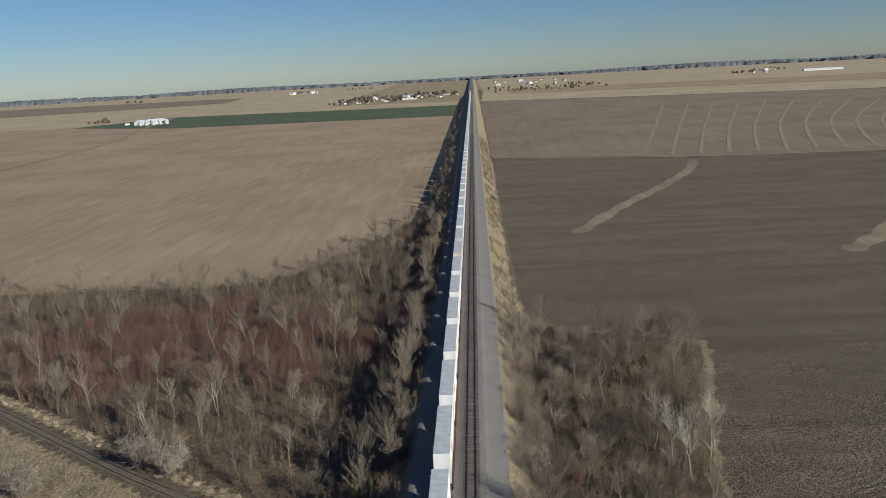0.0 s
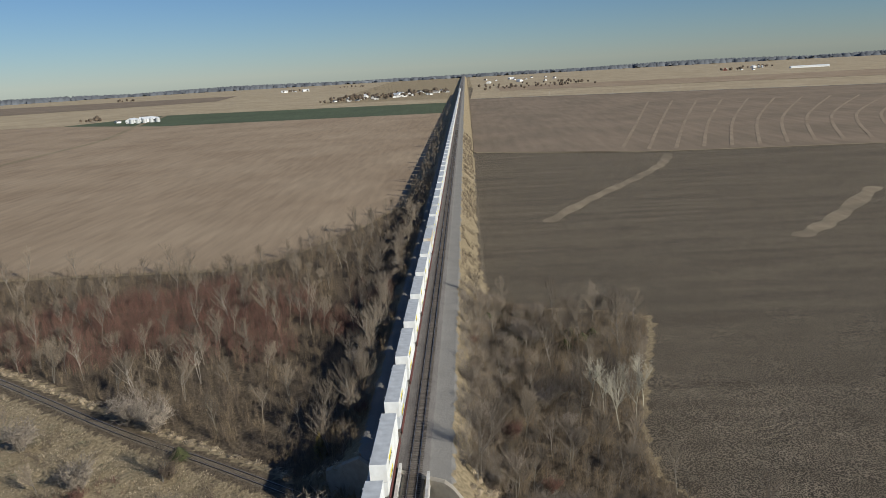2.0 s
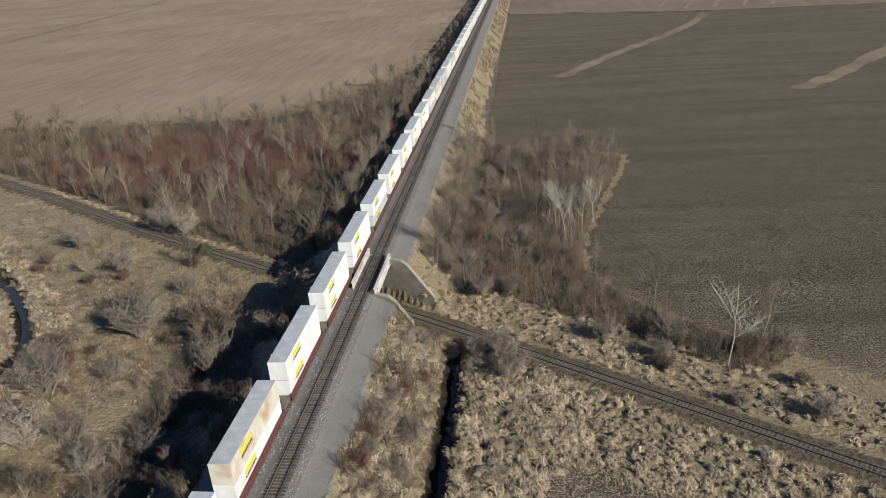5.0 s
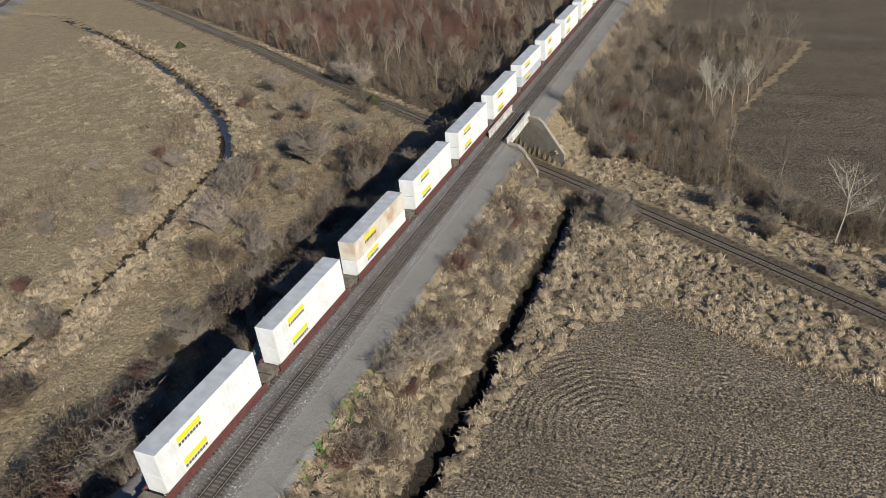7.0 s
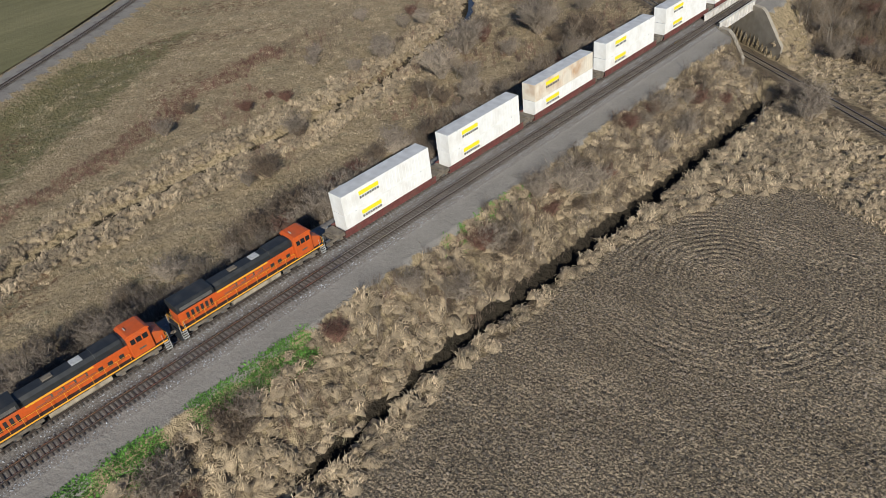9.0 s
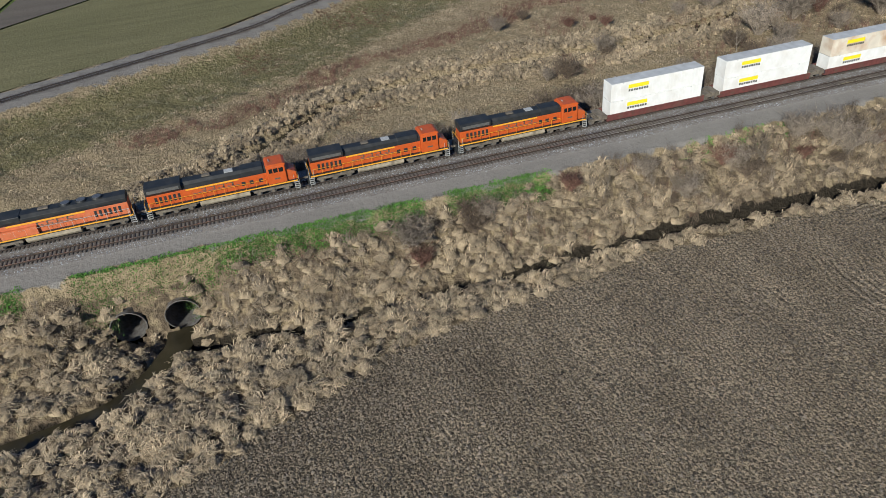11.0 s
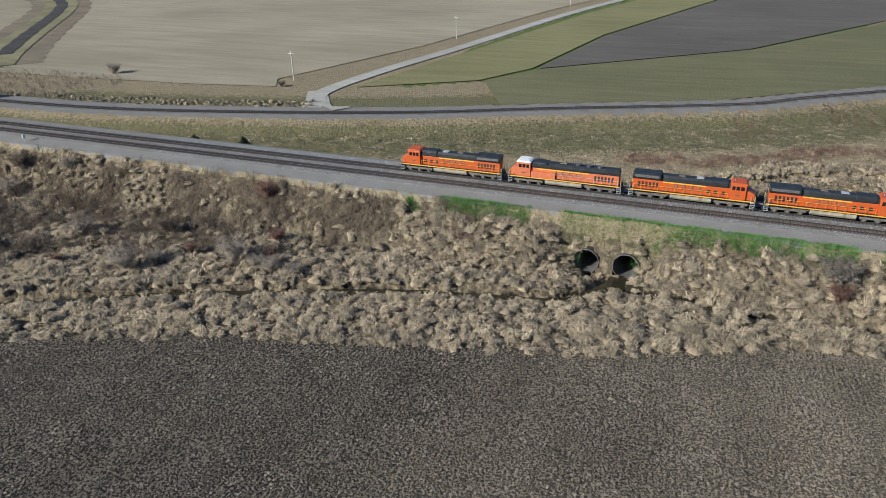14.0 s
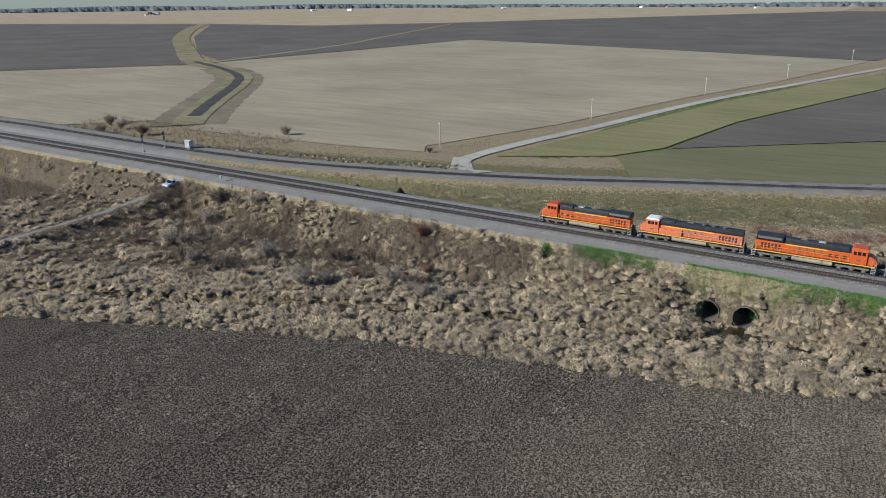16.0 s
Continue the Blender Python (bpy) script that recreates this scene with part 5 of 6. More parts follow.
shrubs("bank_brush", px, py, 2.7, 9, 0.075, M["brush"], "leafless brown brush at the foot of the bank")
shrubs("bank_brush", px[::3] + 0.8, py[::3], 3.1, 9, 0.06, M["greybrush"], "leafless grey-brown brush at the foot of the bank", twigs=3)
px, py = scatter(1700, (-23, 66), (-10.6, 420), lambda a, b: lumps(a, b, 9, 0.5) > -0.6)
shrubs("bank_brush", px, py, 4.2, 7, 0.06, M["tanbrush"], "leafless brush on the bank beside the wood", spread_=0.35, twigs=3)
px, py = scatter(1000, (6.8, 84), (15.5, 192), lambda a, b: lumps(a, b, 7, 0.5) > -0.7)
shrubs("bank_brush", px, py, 2.8, 8, 0.05, M["greybrush"], "leafless grey-brown brush on the bank beside the thicket", twigs=3)
px, py = scatter(700, (8, 20), (110, 130), lambda a, b: lower_banks(a, b) & (lumps(a, b, 6, 1.1) > 0.0) & (a > 9))
shrubs("bank_brush", px, py, 2.6, 9, 0.05, M["brush"], "brown leafless brush beside the lower line", twigs=3)
px, py = scatter(1100, (7.5, -130), (14, 62), lambda a, b: (lumps(a, b, 4, 0.2) > 0.05) & (np.abs(b + 97.7) > 6))
shrubs("bank_brush", px, py, 1.9, 10, 0.04, M["greybrush"], "leafless grey-brown brush among the grass of the bank", twigs=3)
px, py = scatter(500, (7.5, -130), (14, 62), lambda a, b: (lumps(a, b, 5, 1.4) > 0.3) & (np.abs(b + 97.7) > 6))
shrubs("bank_brush", px, py, 1.5, 9, 0.045, M["redbrush"], "reddish leafless brush among the grass of the bank", twigs=3)
px, py = scatter(1900, (-100, -20), (-22, 100), lambda a, b: (lumps(a, b, 11, 0.2) > 0.25) & (dist_line(a, b, LOWER)[0] > 4))
shrubs("meadow_brush", px, py, 2.0, 7, 0.05, M["redbrush"], "low reddish leafless brush in the meadow")
px, py = scatter(1500, (-90, -420), (-38, -290), lambda a, b: (dist_line(a, b, BRANCH)[0] > 8) & (a < -38))
shrubs("meadow_brush", px, py, 1.6, 7, 0.05, M["brush"], "low leafless brush beside the branch line")
px, py = scatter(900, (-120, -420), (-38, -215), lambda a, b: (dist_line(a, b, BRANCH)[0] > 9) & (dist_line(a, b, BRANCH)[0] < 26))
shrubs("meadow_brush", px, py, 1.2, 6, 0.05, M["redbrush"], "low reddish brush strip beside the branch line")
px, py = scatter(26000, (-230, 88), (-12, 360), in_poly(WOOD_W))
red_spot = (np.hypot((px + 78) / 52, (py - 185) / 32) + 0.35 * lumps(px, py, 9, 0.8) < 1)
shrubs("saplings", px[red_spot], py[red_spot], 6.2, 6, 0.055, M["redbrush"], "thicket of reddish saplings in the wood", spread_=0.22, twigs=3, category="saplings")
shrubs("saplings", px[~red_spot][::4], py[~red_spot][::4], 5.0, 6, 0.055, M["tanbrush"], "thicket of tan saplings in the wood", spread_=0.3, twigs=3, category="saplings")
shrubs("saplings", px[~red_spot][1::4], py[~red_spot][1::4], 5.8, 6, 0.055, M["brush"], "thicket of brown saplings in the wood", spread_=0.3, twigs=3, category="saplings")
px, py = scatter(6000, (8, 54), (75, 192), in_poly(WOOD_E))
shrubs("saplings", px[::2], py[::2], 3.6, 7, 0.05, M["greybrush"], "thicket of grey-brown saplings beside the field", spread_=0.45, twigs=3, category="saplings")
shrubs("saplings", px[1::2], py[1::2], 4.2, 7, 0.05, M["tanbrush"], "thicket of tan saplings beside the field", spread_=0.45, twigs=3, category="saplings")
px, py = scatter(900, (-24, 300), (-9, 900), lambda a, b: (lumps(a, b, 9, 0.8) > -0.1) & (a < -12))
shrubs("bank_brush", px, py, 3.0, 6, 0.08, M["brush"], "leafless brush along the field edge")
px, py = scatter(1500, (6.8, 180), (13.5, 700), lambda a, b: lumps(a, b, 9, 0.8) > -0.3)
shrubs("bank_brush", px, py, 1.8, 6, 0.07, M["brush"], "leafless brush along the railway bank")

px, py = scatter(1300, (-105, 25), (-24, 118), lambda a, b: (lumps(a, b, 13, 1.7) > -0.1) & (dist_line(a, b, LOWER)[0] > 4) & ~inside(a, b, WOOD_W) & (dist_line(a, b, STREAM_WEST)[0] > 5))
shrubs("meadow_brush", px, py, 2.2, 8, 0.05, M["brush"], "brown leafless brush in the meadow")
px, py = scatter(5000, (8, -262), (70, -135), lambda a, b: (a < 10 + (-135 - b) * 0.42) & (lumps(a, b, 7, 0.9) > -0.3) & (dist_line(a, b, STREAM_EAST)[0] > 4) & (dist_line(a, b, [(2, -251), (12, -253), (28, -256), (56, -257)])[0] > 2.5))
shrubs("scrub", px, py, 1.6, 9, 0.07, M["brush"], "low dark leafless scrub between bank and stream")
RED_BELT = [(-54.1, -101.4), (-53.8, -87.4), (-62.3, -72.3), (-74.0, -51.5), (-79.8, -30.5), (-92.8, -0.2), (-98.5, 23.9)]
px, py = scatter(16000, (-110, -110), (-40, 40), lambda a, b: (dist_line(a, b, RED_BELT)[0] < 3.8 + 2.2 * lumps(a, b, 6, 0.9)))
shrubs("meadow_brush", px, py, 0.95, 7, 0.06, M["redbrush"], "low reddish brush along the stream meadow", twigs=3)
px, py = scatter(9000, (-125, -420), (-38, -205), lambda a, b: (dist_line(a, b, BRANCH)[0] > 8) & (dist_line(a, b, BRANCH)[0] < 25) & (a < np.interp(b, [p[1] for p in BRANCH[::-1]], [p[0] for p in BRANCH[::-1]])))
px, py = spaced(px, py, 1.7)
tussocks("rough_grass", px, py, 0.9, 0.8, 16, "rough brown grass between the branch line and the field", blade_mat="olive")
# crushed stone on the shoulders and between the tracks
for lo, hi, count, label in ((-8.6, -6.0, 14000, "blue-grey crushed stone along the track shoulder"), (-2.9, -1.45, 5000, "crushed stone between the two tracks"), (1.45, 2.6, 4000, "crushed stone along the track shoulder")):
    px, py = scatter(count, (lo, -200), (hi, 66), lambda a, b: a < 99)
    n = len(px)
    s, rot, pz = nrng.uniform(0.05, 0.14, n), nrng.uniform(0, 6.28, n), ground_z(px, py)
    v = np.empty((n, 4, 3))
    for k in range(3):
        v[:, k, 0], v[:, k, 1], v[:, k, 2] = px + s * np.cos(rot + k * 2.1), py + s * np.sin(rot + k * 2.1), pz - 0.02
    v[:, 3, 0], v[:, 3, 1], v[:, 3, 2] = px + nrng.normal(0, 0.03, n), py + nrng.normal(0, 0.03, n), pz + s * nrng.uniform(0.6, 1.1, n)
    tagged(soup("ballast_stones", v.reshape(-1, 3), np.concatenate([np.arange(n)[:, None] * 4 + np.array(q) for q in ((0, 1, 3), (1, 2, 3), (2, 0, 3))]), M["stone"]), label, "ballast", kind="stuff")
# clods on the ploughed field
px, py = scatter(210000, (17, -190), (150, 34), lambda a, b: (covers(a, b)[0] > 0.6) & (nrng.random(len(a)) < np.clip(1.35 - a / 130, 0.2, 1)))
n = len(px)
bend = 0.105 * px + 1.2 * np.sin(px / 31) + 0.5 * np.sin(px / 11 + py / 40)
rowed = nrng.random(n) < 0.6
py = np.where(rowed, (np.round((py + bend) / 0.76)) * 0.76 - bend + nrng.normal(0, 0.1, n), py)
pz = ground_z(px, py)
s = nrng.uniform(0.08, 0.22, n) * np.where(nrng.random(n) < 0.12, 1.6, 1.0)
rot = nrng.uniform(0, 6.28, n)
v = np.empty((n, 4, 3))
for k in range(3):
    v[:, k, 0], v[:, k, 1], v[:, k, 2] = px + s * np.cos(rot + k * 2.1), py + s * np.sin(rot + k * 2.1), pz - 0.03
v[:, 3, 0], v[:, 3, 1], v[:, 3, 2] = px + nrng.normal(0, 0.04, n), py + nrng.normal(0, 0.04, n), pz + s * nrng.uniform(0.5, 1.0, n)
base = np.arange(n)[:, None] * 4
tagged(soup("earth_clods", v.reshape(-1, 3), np.concatenate([base + np.array(q) for q in ((0, 1, 3), (1, 2, 3), (2, 0, 3))]), M["clod"]), "crumbled clods of ploughed earth", "soil", kind="stuff")

# trees
protos = [tree("bare_tree", 20 + i, h, w, M[a], M[b], lab, dn) for i, (h, w, a, b, lab, dn) in enumerate((
    (10.5, 0.8, "bark", "twig", "tall grey leafless tree", 0.9), (9.0, 1.0, "bark", "twig", "spreading grey leafless tree", 0.9),
    (8.0, 0.9, "bark", "twig", "slender brown leafless tree", 0.8), (11.0, 0.7, "bark", "twig", "tall upright leafless tree", 0.9),
    (6.5, 1.1, "bark", "twig", "low branching leafless tree", 1.0)))]
pale = tree("bare_tree", 77, 11.0, 0.9, M["palebark"], M["palebark"], "pale leafless tree with fine upright branches", 1.0)
dead = tree("dead_tree", 91, 10.5, 1.5, M["palebark"], M["palebark"], "dead pale tree with broken spreading limbs", 0.4)
dead.matrix_basis = pose(61, 57.5, z_at(61, 57.5), 4, 6, 40) @ Matrix.Diagonal((1.35, 1.35, 1.2, 1))
trng = random.Random(8)
placed = set()


def plant(p, tx, ty, scale=1.0):
    m = pose(tx, ty, z_at(tx, ty) - 0.05, trng.uniform(-4, 4), trng.uniform(-4, 4), trng.uniform(0, 360))
    ob = p
    if p.name in placed:
        ob = copy_thing(p, m)
    placed.add(p.name)
    ob.matrix_basis = m @ Matrix.Diagonal((scale, scale, scale, 1))
    return ob


def wood(poly, count, lo, hi, gap):
    got = []
    while len(got) < count:
        tx, ty = trng.uniform(lo[0], hi[0]), trng.uniform(lo[1], hi[1])
        if inside(np.array([tx]), np.array([ty]), poly)[0] and all((tx - a) ** 2 + (ty - b) ** 2 > gap * gap for a, b in got):
            got.append((tx, ty))
            plant(trng.choice(protos), tx, ty, trng.uniform(0.7, 1.1))


wood(WOOD_W, 190, (-190, 90), (-13, 358), 4.0)
wood(WOOD_E, 72, (9, 54), (70, 190), 4.0)
for tx, ty in ((36, 116), (39, 119), (42, 114), (34, 122), (45, 121), (38, 111)):
    plant(pale, tx, ty, trng.uniform(0.85, 1.05))
for tx, ty, s in ((-48, 98, 0.8), (-42, 36, 0.75), (-36, 22, 0.6), (-28, 30, 0.6), (-30, 62, 0.75), (-45, 70, 0.7), (-22, 50, 0.6), (-26, -14, 0.6), (-20, -40, 0.55), (11, -8, 0.55), (10, 6, 0.55), (9.5, 14, 0.5), (12, -24, 0.5), (9, 30, 0.55), (20, 50, 0.5), (11, 44, 0.55), (10, -34, 0.45), (-70, 95, 0.6), (-90, 118, 0.6), (-18, 6, 0.5), (-16, 24, 0.55)):
    plant(trng.choice(protos), tx, ty, s)


def joined_trees(name, places, label):
    """A far row of trees as one mesh, from the same models."""
    V, F, at = [], [], 0
    for tx, ty, scale in places:
        m = np.array(pose(tx, ty, z_at(tx, ty) - 0.1, 0, 0, trng.uniform(0, 360)))
        for o in trng.choice(protos).children:
            q = np.empty(len(o.data.vertices) * 3, dtype=np.float32)
            o.data.vertices.foreach_get("co", q)
            o.data.calc_loop_triangles()
            f = np.empty(len(o.data.loop_triangles) * 3, dtype=np.int32)
            o.data.loop_triangles.foreach_get("vertices", f)
            V.append(q.reshape(-1, 3) * scale @ m[:3, :3].T + m[:3, 3])
            F.append(f.reshape(-1, 3) + at)
            at += len(V[-1])
    tagged(soup(name, np.concatenate(V), np.concatenate(F), M["twig"]), label, "trees", kind="stuff")


row = [(trng.uniform(-22, -13), 290 + i * 9 + trng.uniform(-8, 8), trng.uniform(0.6, 0.95)) for i in range(34)]
for cy0, n in ((640, 5), (720, 3), (800, 4), (880, 3), (980, 4), (1060, 3)):
    row += [(trng.uniform(-24, -14), cy0 + trng.uniform(-14, 14), trng.uniform(0.6, 1.0)) for i in range(n)]
joined_trees("lineside_trees", row, "row of leafless trees along the railway and the field")
joined_trees("bank_trees", [(trng.uniform(-17, -11.5), 94 + i * 6.3 + trng.uniform(-3, 3), trng.uniform(0.6, 0.95)) for i in range(32)], "leafless trees on the bank between wood and railway")
for i in range(16):
    plant(trng.choice(protos), trng.uniform(9, 14), 88 + i * 6.3 + trng.uniform(-3, 3), trng.uniform(0.5, 0.8))


def bare_bush(seed, height, wide, material, label):
    """Leafless spreading bush: many stems from one stool, forking twice."""
    g = np.random.default_rng(seed)
    t = thing("bare_bush", label, "bush", "bare bushes")
    n = 44
    a = np.stack([g.normal(0, 0.2, n), g.normal(0, 0.2, n), np.full(n, -0.1)], axis=1)
    ang, out = g.uniform(0, 6.28, n), wide * np.sqrt(g.uniform(0.02, 0.8, n))
    b = np.stack([np.cos(ang) * out, np.sin(ang) * out, height * g.uniform(0.45, 0.8, n)], axis=1)
    v, f = stick_mesh(a, b, g.uniform(0.06, 0.11, n))
    soup("base", v, f, M[material], t)
    A, B = [], []
    for times, reach in ((6, 0.42), (9, 0.3)):
        src_a, src_b = (a, b) if not A else (A[0], B[0])
        k = np.repeat(np.arange(len(src_a)), times if not A else 3)
        q = src_a[k] + (src_b[k] - src_a[k]) * g.uniform(0.35, 1.0, len(k))[:, None]
        d = g.normal(0, 1, (len(k), 3)) * np.array([1, 1, 0.6]) + np.array([0, 0, 0.75]) + 0.9 * (src_b[k] - src_a[k]) / height
        A.append(q)
        B.append(q + d * reach * height * 0.4)
    v, f = stick_mesh(np.concatenate(A), np.concatenate(B), np.full(sum(len(q) for q in A), 0.065))
    soup("crown", v, f, M[material], t)
    return t


bushes = [bare_bush(5, 4.2, 2.4, "greybrush", "grey leafless spreading bush"), bare_bush(6, 3.2, 2.0, "brush", "dark brown leafless bush among dry grass"), bare_bush(7, 3.6, 2.2, "greybrush", "grey-brown leafless bush among dry grass"), bare_bush(8, 2.8, 1.9, "redbrush", "reddish leafless bush among dry grass")]
for tx, ty, k, sc in ((-56.9, 115.7, 0, 1.76), (-67.8, 127.5, 1, 1.6), (-44.1, 67.6, 0, 1.92), (-62.3, 96.1, 0, 1.44), (-82.8, 111.3, 0, 1.6), (-27.7, 65.7, 1, 2.08), (-50.4, 76.1, 1, 1.76), (-16.5, 79.7, 2, 1.92), (-46.9, 99.0, 1, 1.12), (-51.5, 48.6, 0, 1.92), (-48.8, 70.8, 2, 1.6), (-29.9, 64.8, 1, 1.92), (-25.1, 33.1, 2, 1.28), (-27.5, -19.1, 1, 1.76), (-25.3, -26.1, 1, 1.92), (-39.1, 36.8, 2, 1.28), (-46.6, 35.4, 0, 1.92), (-46.8, 68.8, 0, 1.92), (-57.0, 60.8, 1, 1.6), (-32.9, 69.5, 1, 1.92), (-24.5, 56.1, 2, 1.76), (-22.6, 10.7, 1, 1.92), (-63.6, 118.4, 0, 1.76), (-57.3, 56.7, 2, 1.44), (-43.1, -14.3, 1, 1.44), (-72.5, -400.3, 1, 1.5), (-61.6, -361.7, 1, 1.6), (-67.5, -385.1, 0, 1.2), (-93.7, -305.8, 2, 1.2), (-94.2, -229.9, 1, 0.7), (-55.5, -382.4, 1, 1.3)):
    plant(bushes[k], tx, ty, sc)
brng = random.Random(21)
for lo, hi, count in (((-30, -95), (-11.5, 66), 70), ((-95, -20), (-30, 105), 45), ((8, -70), (13, 60), 34), ((9, 78), (30, 190), 40), ((20, 40), (75, 66), 16), ((9, -250), (40, -140), 30), ((-22, 95), (-11, 330), 40)):
    for i in range(count):
        tx, ty = brng.uniform(lo[0], hi[0]), brng.uniform(lo[1], hi[1])
        if min(dist_line(np.array([tx]), np.array([ty]), q)[0][0] for q in (LOWER, STREAM_WEST, STREAM_EAST, DITCH, [(2, -251), (12, -253), (28, -256), (56, -257), (110, -262)])) > 3.2 and not inside(np.array([tx]), np.array([ty]), FIELD_NE)[0]:
            plant(bushes[brng.choice([0, 1, 2, 2, 3])], tx, ty, brng.uniform(0.6, 1.35))


def cedar(name, height, width, material, label):
    t = thing(name, label, "tree", "evergreens")
    part("trunk", rods([((0, 0, -0.1), (0, 0, height * 0.8))], 0.09, 6), M["bark"], t)
    n = 900
    f = nrng.uniform(0.05, 1, n)
    a = nrng.uniform(0, 6.28, n)
    r0 = width * (1 - f) ** 0.7 * nrng.uniform(0.3, 1.0, n) + 0.05
    A = np.stack([r0 * 0.3 * np.cos(a), r0 * 0.3 * np.sin(a), f * height], axis=1)
    B = np.stack([r0 * np.cos(a), r0 * np.sin(a), f * height + nrng.uniform(-0.2, 0.3, n)], axis=1)
    v, tr = stick_mesh(A, B, np.full(n, 0.22))
    soup("crown", v, tr, M[material], t)
    return t


c1 = cedar("conifer", 5.5, 2.2, "needles", "yellowish conifer at the edge of the wood")
c1.matrix_basis = pose(-18.5, 99, z_at(-18.5, 99))
# in the thicket these bushes are added in place of dark shadow patches
c2 = cedar("cedar_bush", 2.4, 3.0, "evergreen", "dark evergreen bush, also standing in for shadow patches")
c2.matrix_basis = pose(38, 158, z_at(38, 158))
for tx, ty in ((41, 161), (35, 162), (33, 154), (18, 173), (14, 176), (23, 160), (-150, 150), (-47, 104), (-13, -187), (-15, -203)):
    copy_thing(c2, pose(tx, ty, z_at(tx, ty), 0, 0, trng.uniform(0, 360)))


# ---- lineside things ----
def pickup():
    t = thing("pickup_truck", "white pickup truck parked on the dirt lane", "truck")
    body = part("body", side_prism([(-2.85, 0.5), (2.85, 0.5), (2.85, 1.1), (0.75, 1.15), (-1.2, 1.15), (-2.85, 1.0)], -0.98, 0.98, 0.05), M["carpaint"], t)
    part("cabin", side_prism([(-1.25, 1.1), (0.8, 1.1), (0.65, 1.85), (-0.55, 1.85)], -0.88, 0.88, 0.05), M["carpaint"], t)
    for sx in (-1, 1):
        part("side_window", side_prism([(-1.0, 1.2), (0.65, 1.2), (0.55, 1.75), (-0.5, 1.75)], sx * 0.885 - 0.01, sx * 0.885 + 0.01), M["glass"], t)
        part("bed_wall", boxes((sx * 0.93 - 0.05, sx * 0.93 + 0.05, 0.8, 2.82, 1.1, 1.32)), M["carpaint"], t)
        for yy in (-1.8, 1.75):
            w = part("wheel", rods([((sx * 0.78, yy, 0.38), (sx * 1.0, yy, 0.38))], 0.39, 16), M["rubber"], t)
            part("rim", rods([((sx * 1.0, yy, 0.38), (sx * 1.015, yy, 0.38))], 0.22, 10), M["silver"], w)
    part("windscreen", side_prism([(-1.24, 1.17), (-1.2, 1.17), (-0.58, 1.82), (-0.62, 1.82)], -0.78, 0.78), M["glass"], t)
    part("tailgate", boxes((-0.9, 0.9, 2.8, 2.86, 1.1, 1.32)), M["carpaint"], t)
    for y0 in (-2.95, 2.85):
        part("bumper", boxes((-0.95, 0.95, y0, y0 + 0.1, 0.5, 0.72)), M["silver"], t)
    return t


truck = pickup()
truck.matrix_basis = pose(9.2, -252.4, z_at(9.2, -252.4) - 0.02, 0, 8, 103)


def signal_mast():
    t = thing("signal_mast", "silver railway signal mast with black heads", "signal", "railway signals")
    part("mast", rods([((0, 0, 0), (0, 0, 6.2))], 0.1, 8), M["silver"], t)
    part("base", boxes((-0.4, 0.4, -0.4, 0.4, 0, 0.35)), M["concrete"], t)
    for zz in (5.6, 3.9):
        h = part("signal_head", boxes((-0.32, 0.32, -0.12, 0.12, zz - 0.65, zz + 0.65), bevel=0.05), M["black"], t)
        for k in (-0.4, 0, 0.4):
            part("lens_hood", rods([((0, 0.1, zz + k), (0, 0.32, zz + k))], 0.13, 10), M["black"], h)
    part("ladder", rods([((-0.2, 0.25, 0.2), (-0.2, 0.25, 5.5)), ((0.2, 0.25, 0.2), (0.2, 0.25, 5.5))] + [((-0.2, 0.25, 0.5 + i * 0.4), (0.2, 0.25, 0.5 + i * 0.4)) for i in range(12)], 0.025, 4), M["silver"], t)
    return t


mast = signal_mast()
mast.matrix_basis = pose(-26.5, -313, z_at(-26.5, -313))
copy_thing(mast, pose(-33, -309, z_at(-33, -309)))
hut = thing("signal_cabinet", "silver metal signal cabinet beside the tracks", "cabinet")
part("cabinet_body", boxes((-1.3, 1.3, -1.0, 1.0, 0.15, 2.5), bevel=0.03), M["silver"], hut)
part("cabinet_roof", prism([(-1.45, 2.5), (1.45, 2.5), (0, 2.85)], -1.15, 1.15), M["metalroof"], hut)
part("cabinet_door", boxes((-0.45, 0.45, 1.0, 1.03, 0.3, 2.2)), M["greyroof"], hut)
part("plinth", boxes((-1.4, 1.4, -1.1, 1.1, -0.4, 0.15)), M["concrete"], hut)
hut.matrix_basis = pose(-38.5, -302, z_at(-38.5, -302) + 0.3, 0, 0, 15)
relay = thing("relay_box", "small grey relay box on a post", "box")
part("post", rods([((0, 0, -0.1), (0, 0, 1.0))], 0.06, 6), M["silver"], relay)
part("box_shell", boxes((-0.3, 0.3, -0.2, 0.2, 0.9, 1.8), bevel=0.03), M["silver"], relay)
relay.matrix_basis = pose(4.8, -236, z_at(4.8, -236))


def utility_pole():
    t = thing("utility_pole", "grey wooden utility pole beside the road", "pole", "utility poles")
    part("post", rods([((0, 0, -0.2), (0, 0, 10.5))], 0.2, 8), M["wood"], t)
    arm = part("crossarm", boxes((-1.2, 1.2, -0.09, 0.09, 9.6, 9.8)), M["wood"], t)
    for sx in (-1.1, -0.4, 0.4, 1.1):
        part("insulator", rods([((sx, 0, 9.8), (sx, 0, 9.98))], 0.06, 6), M["silver"], arm)
    return t


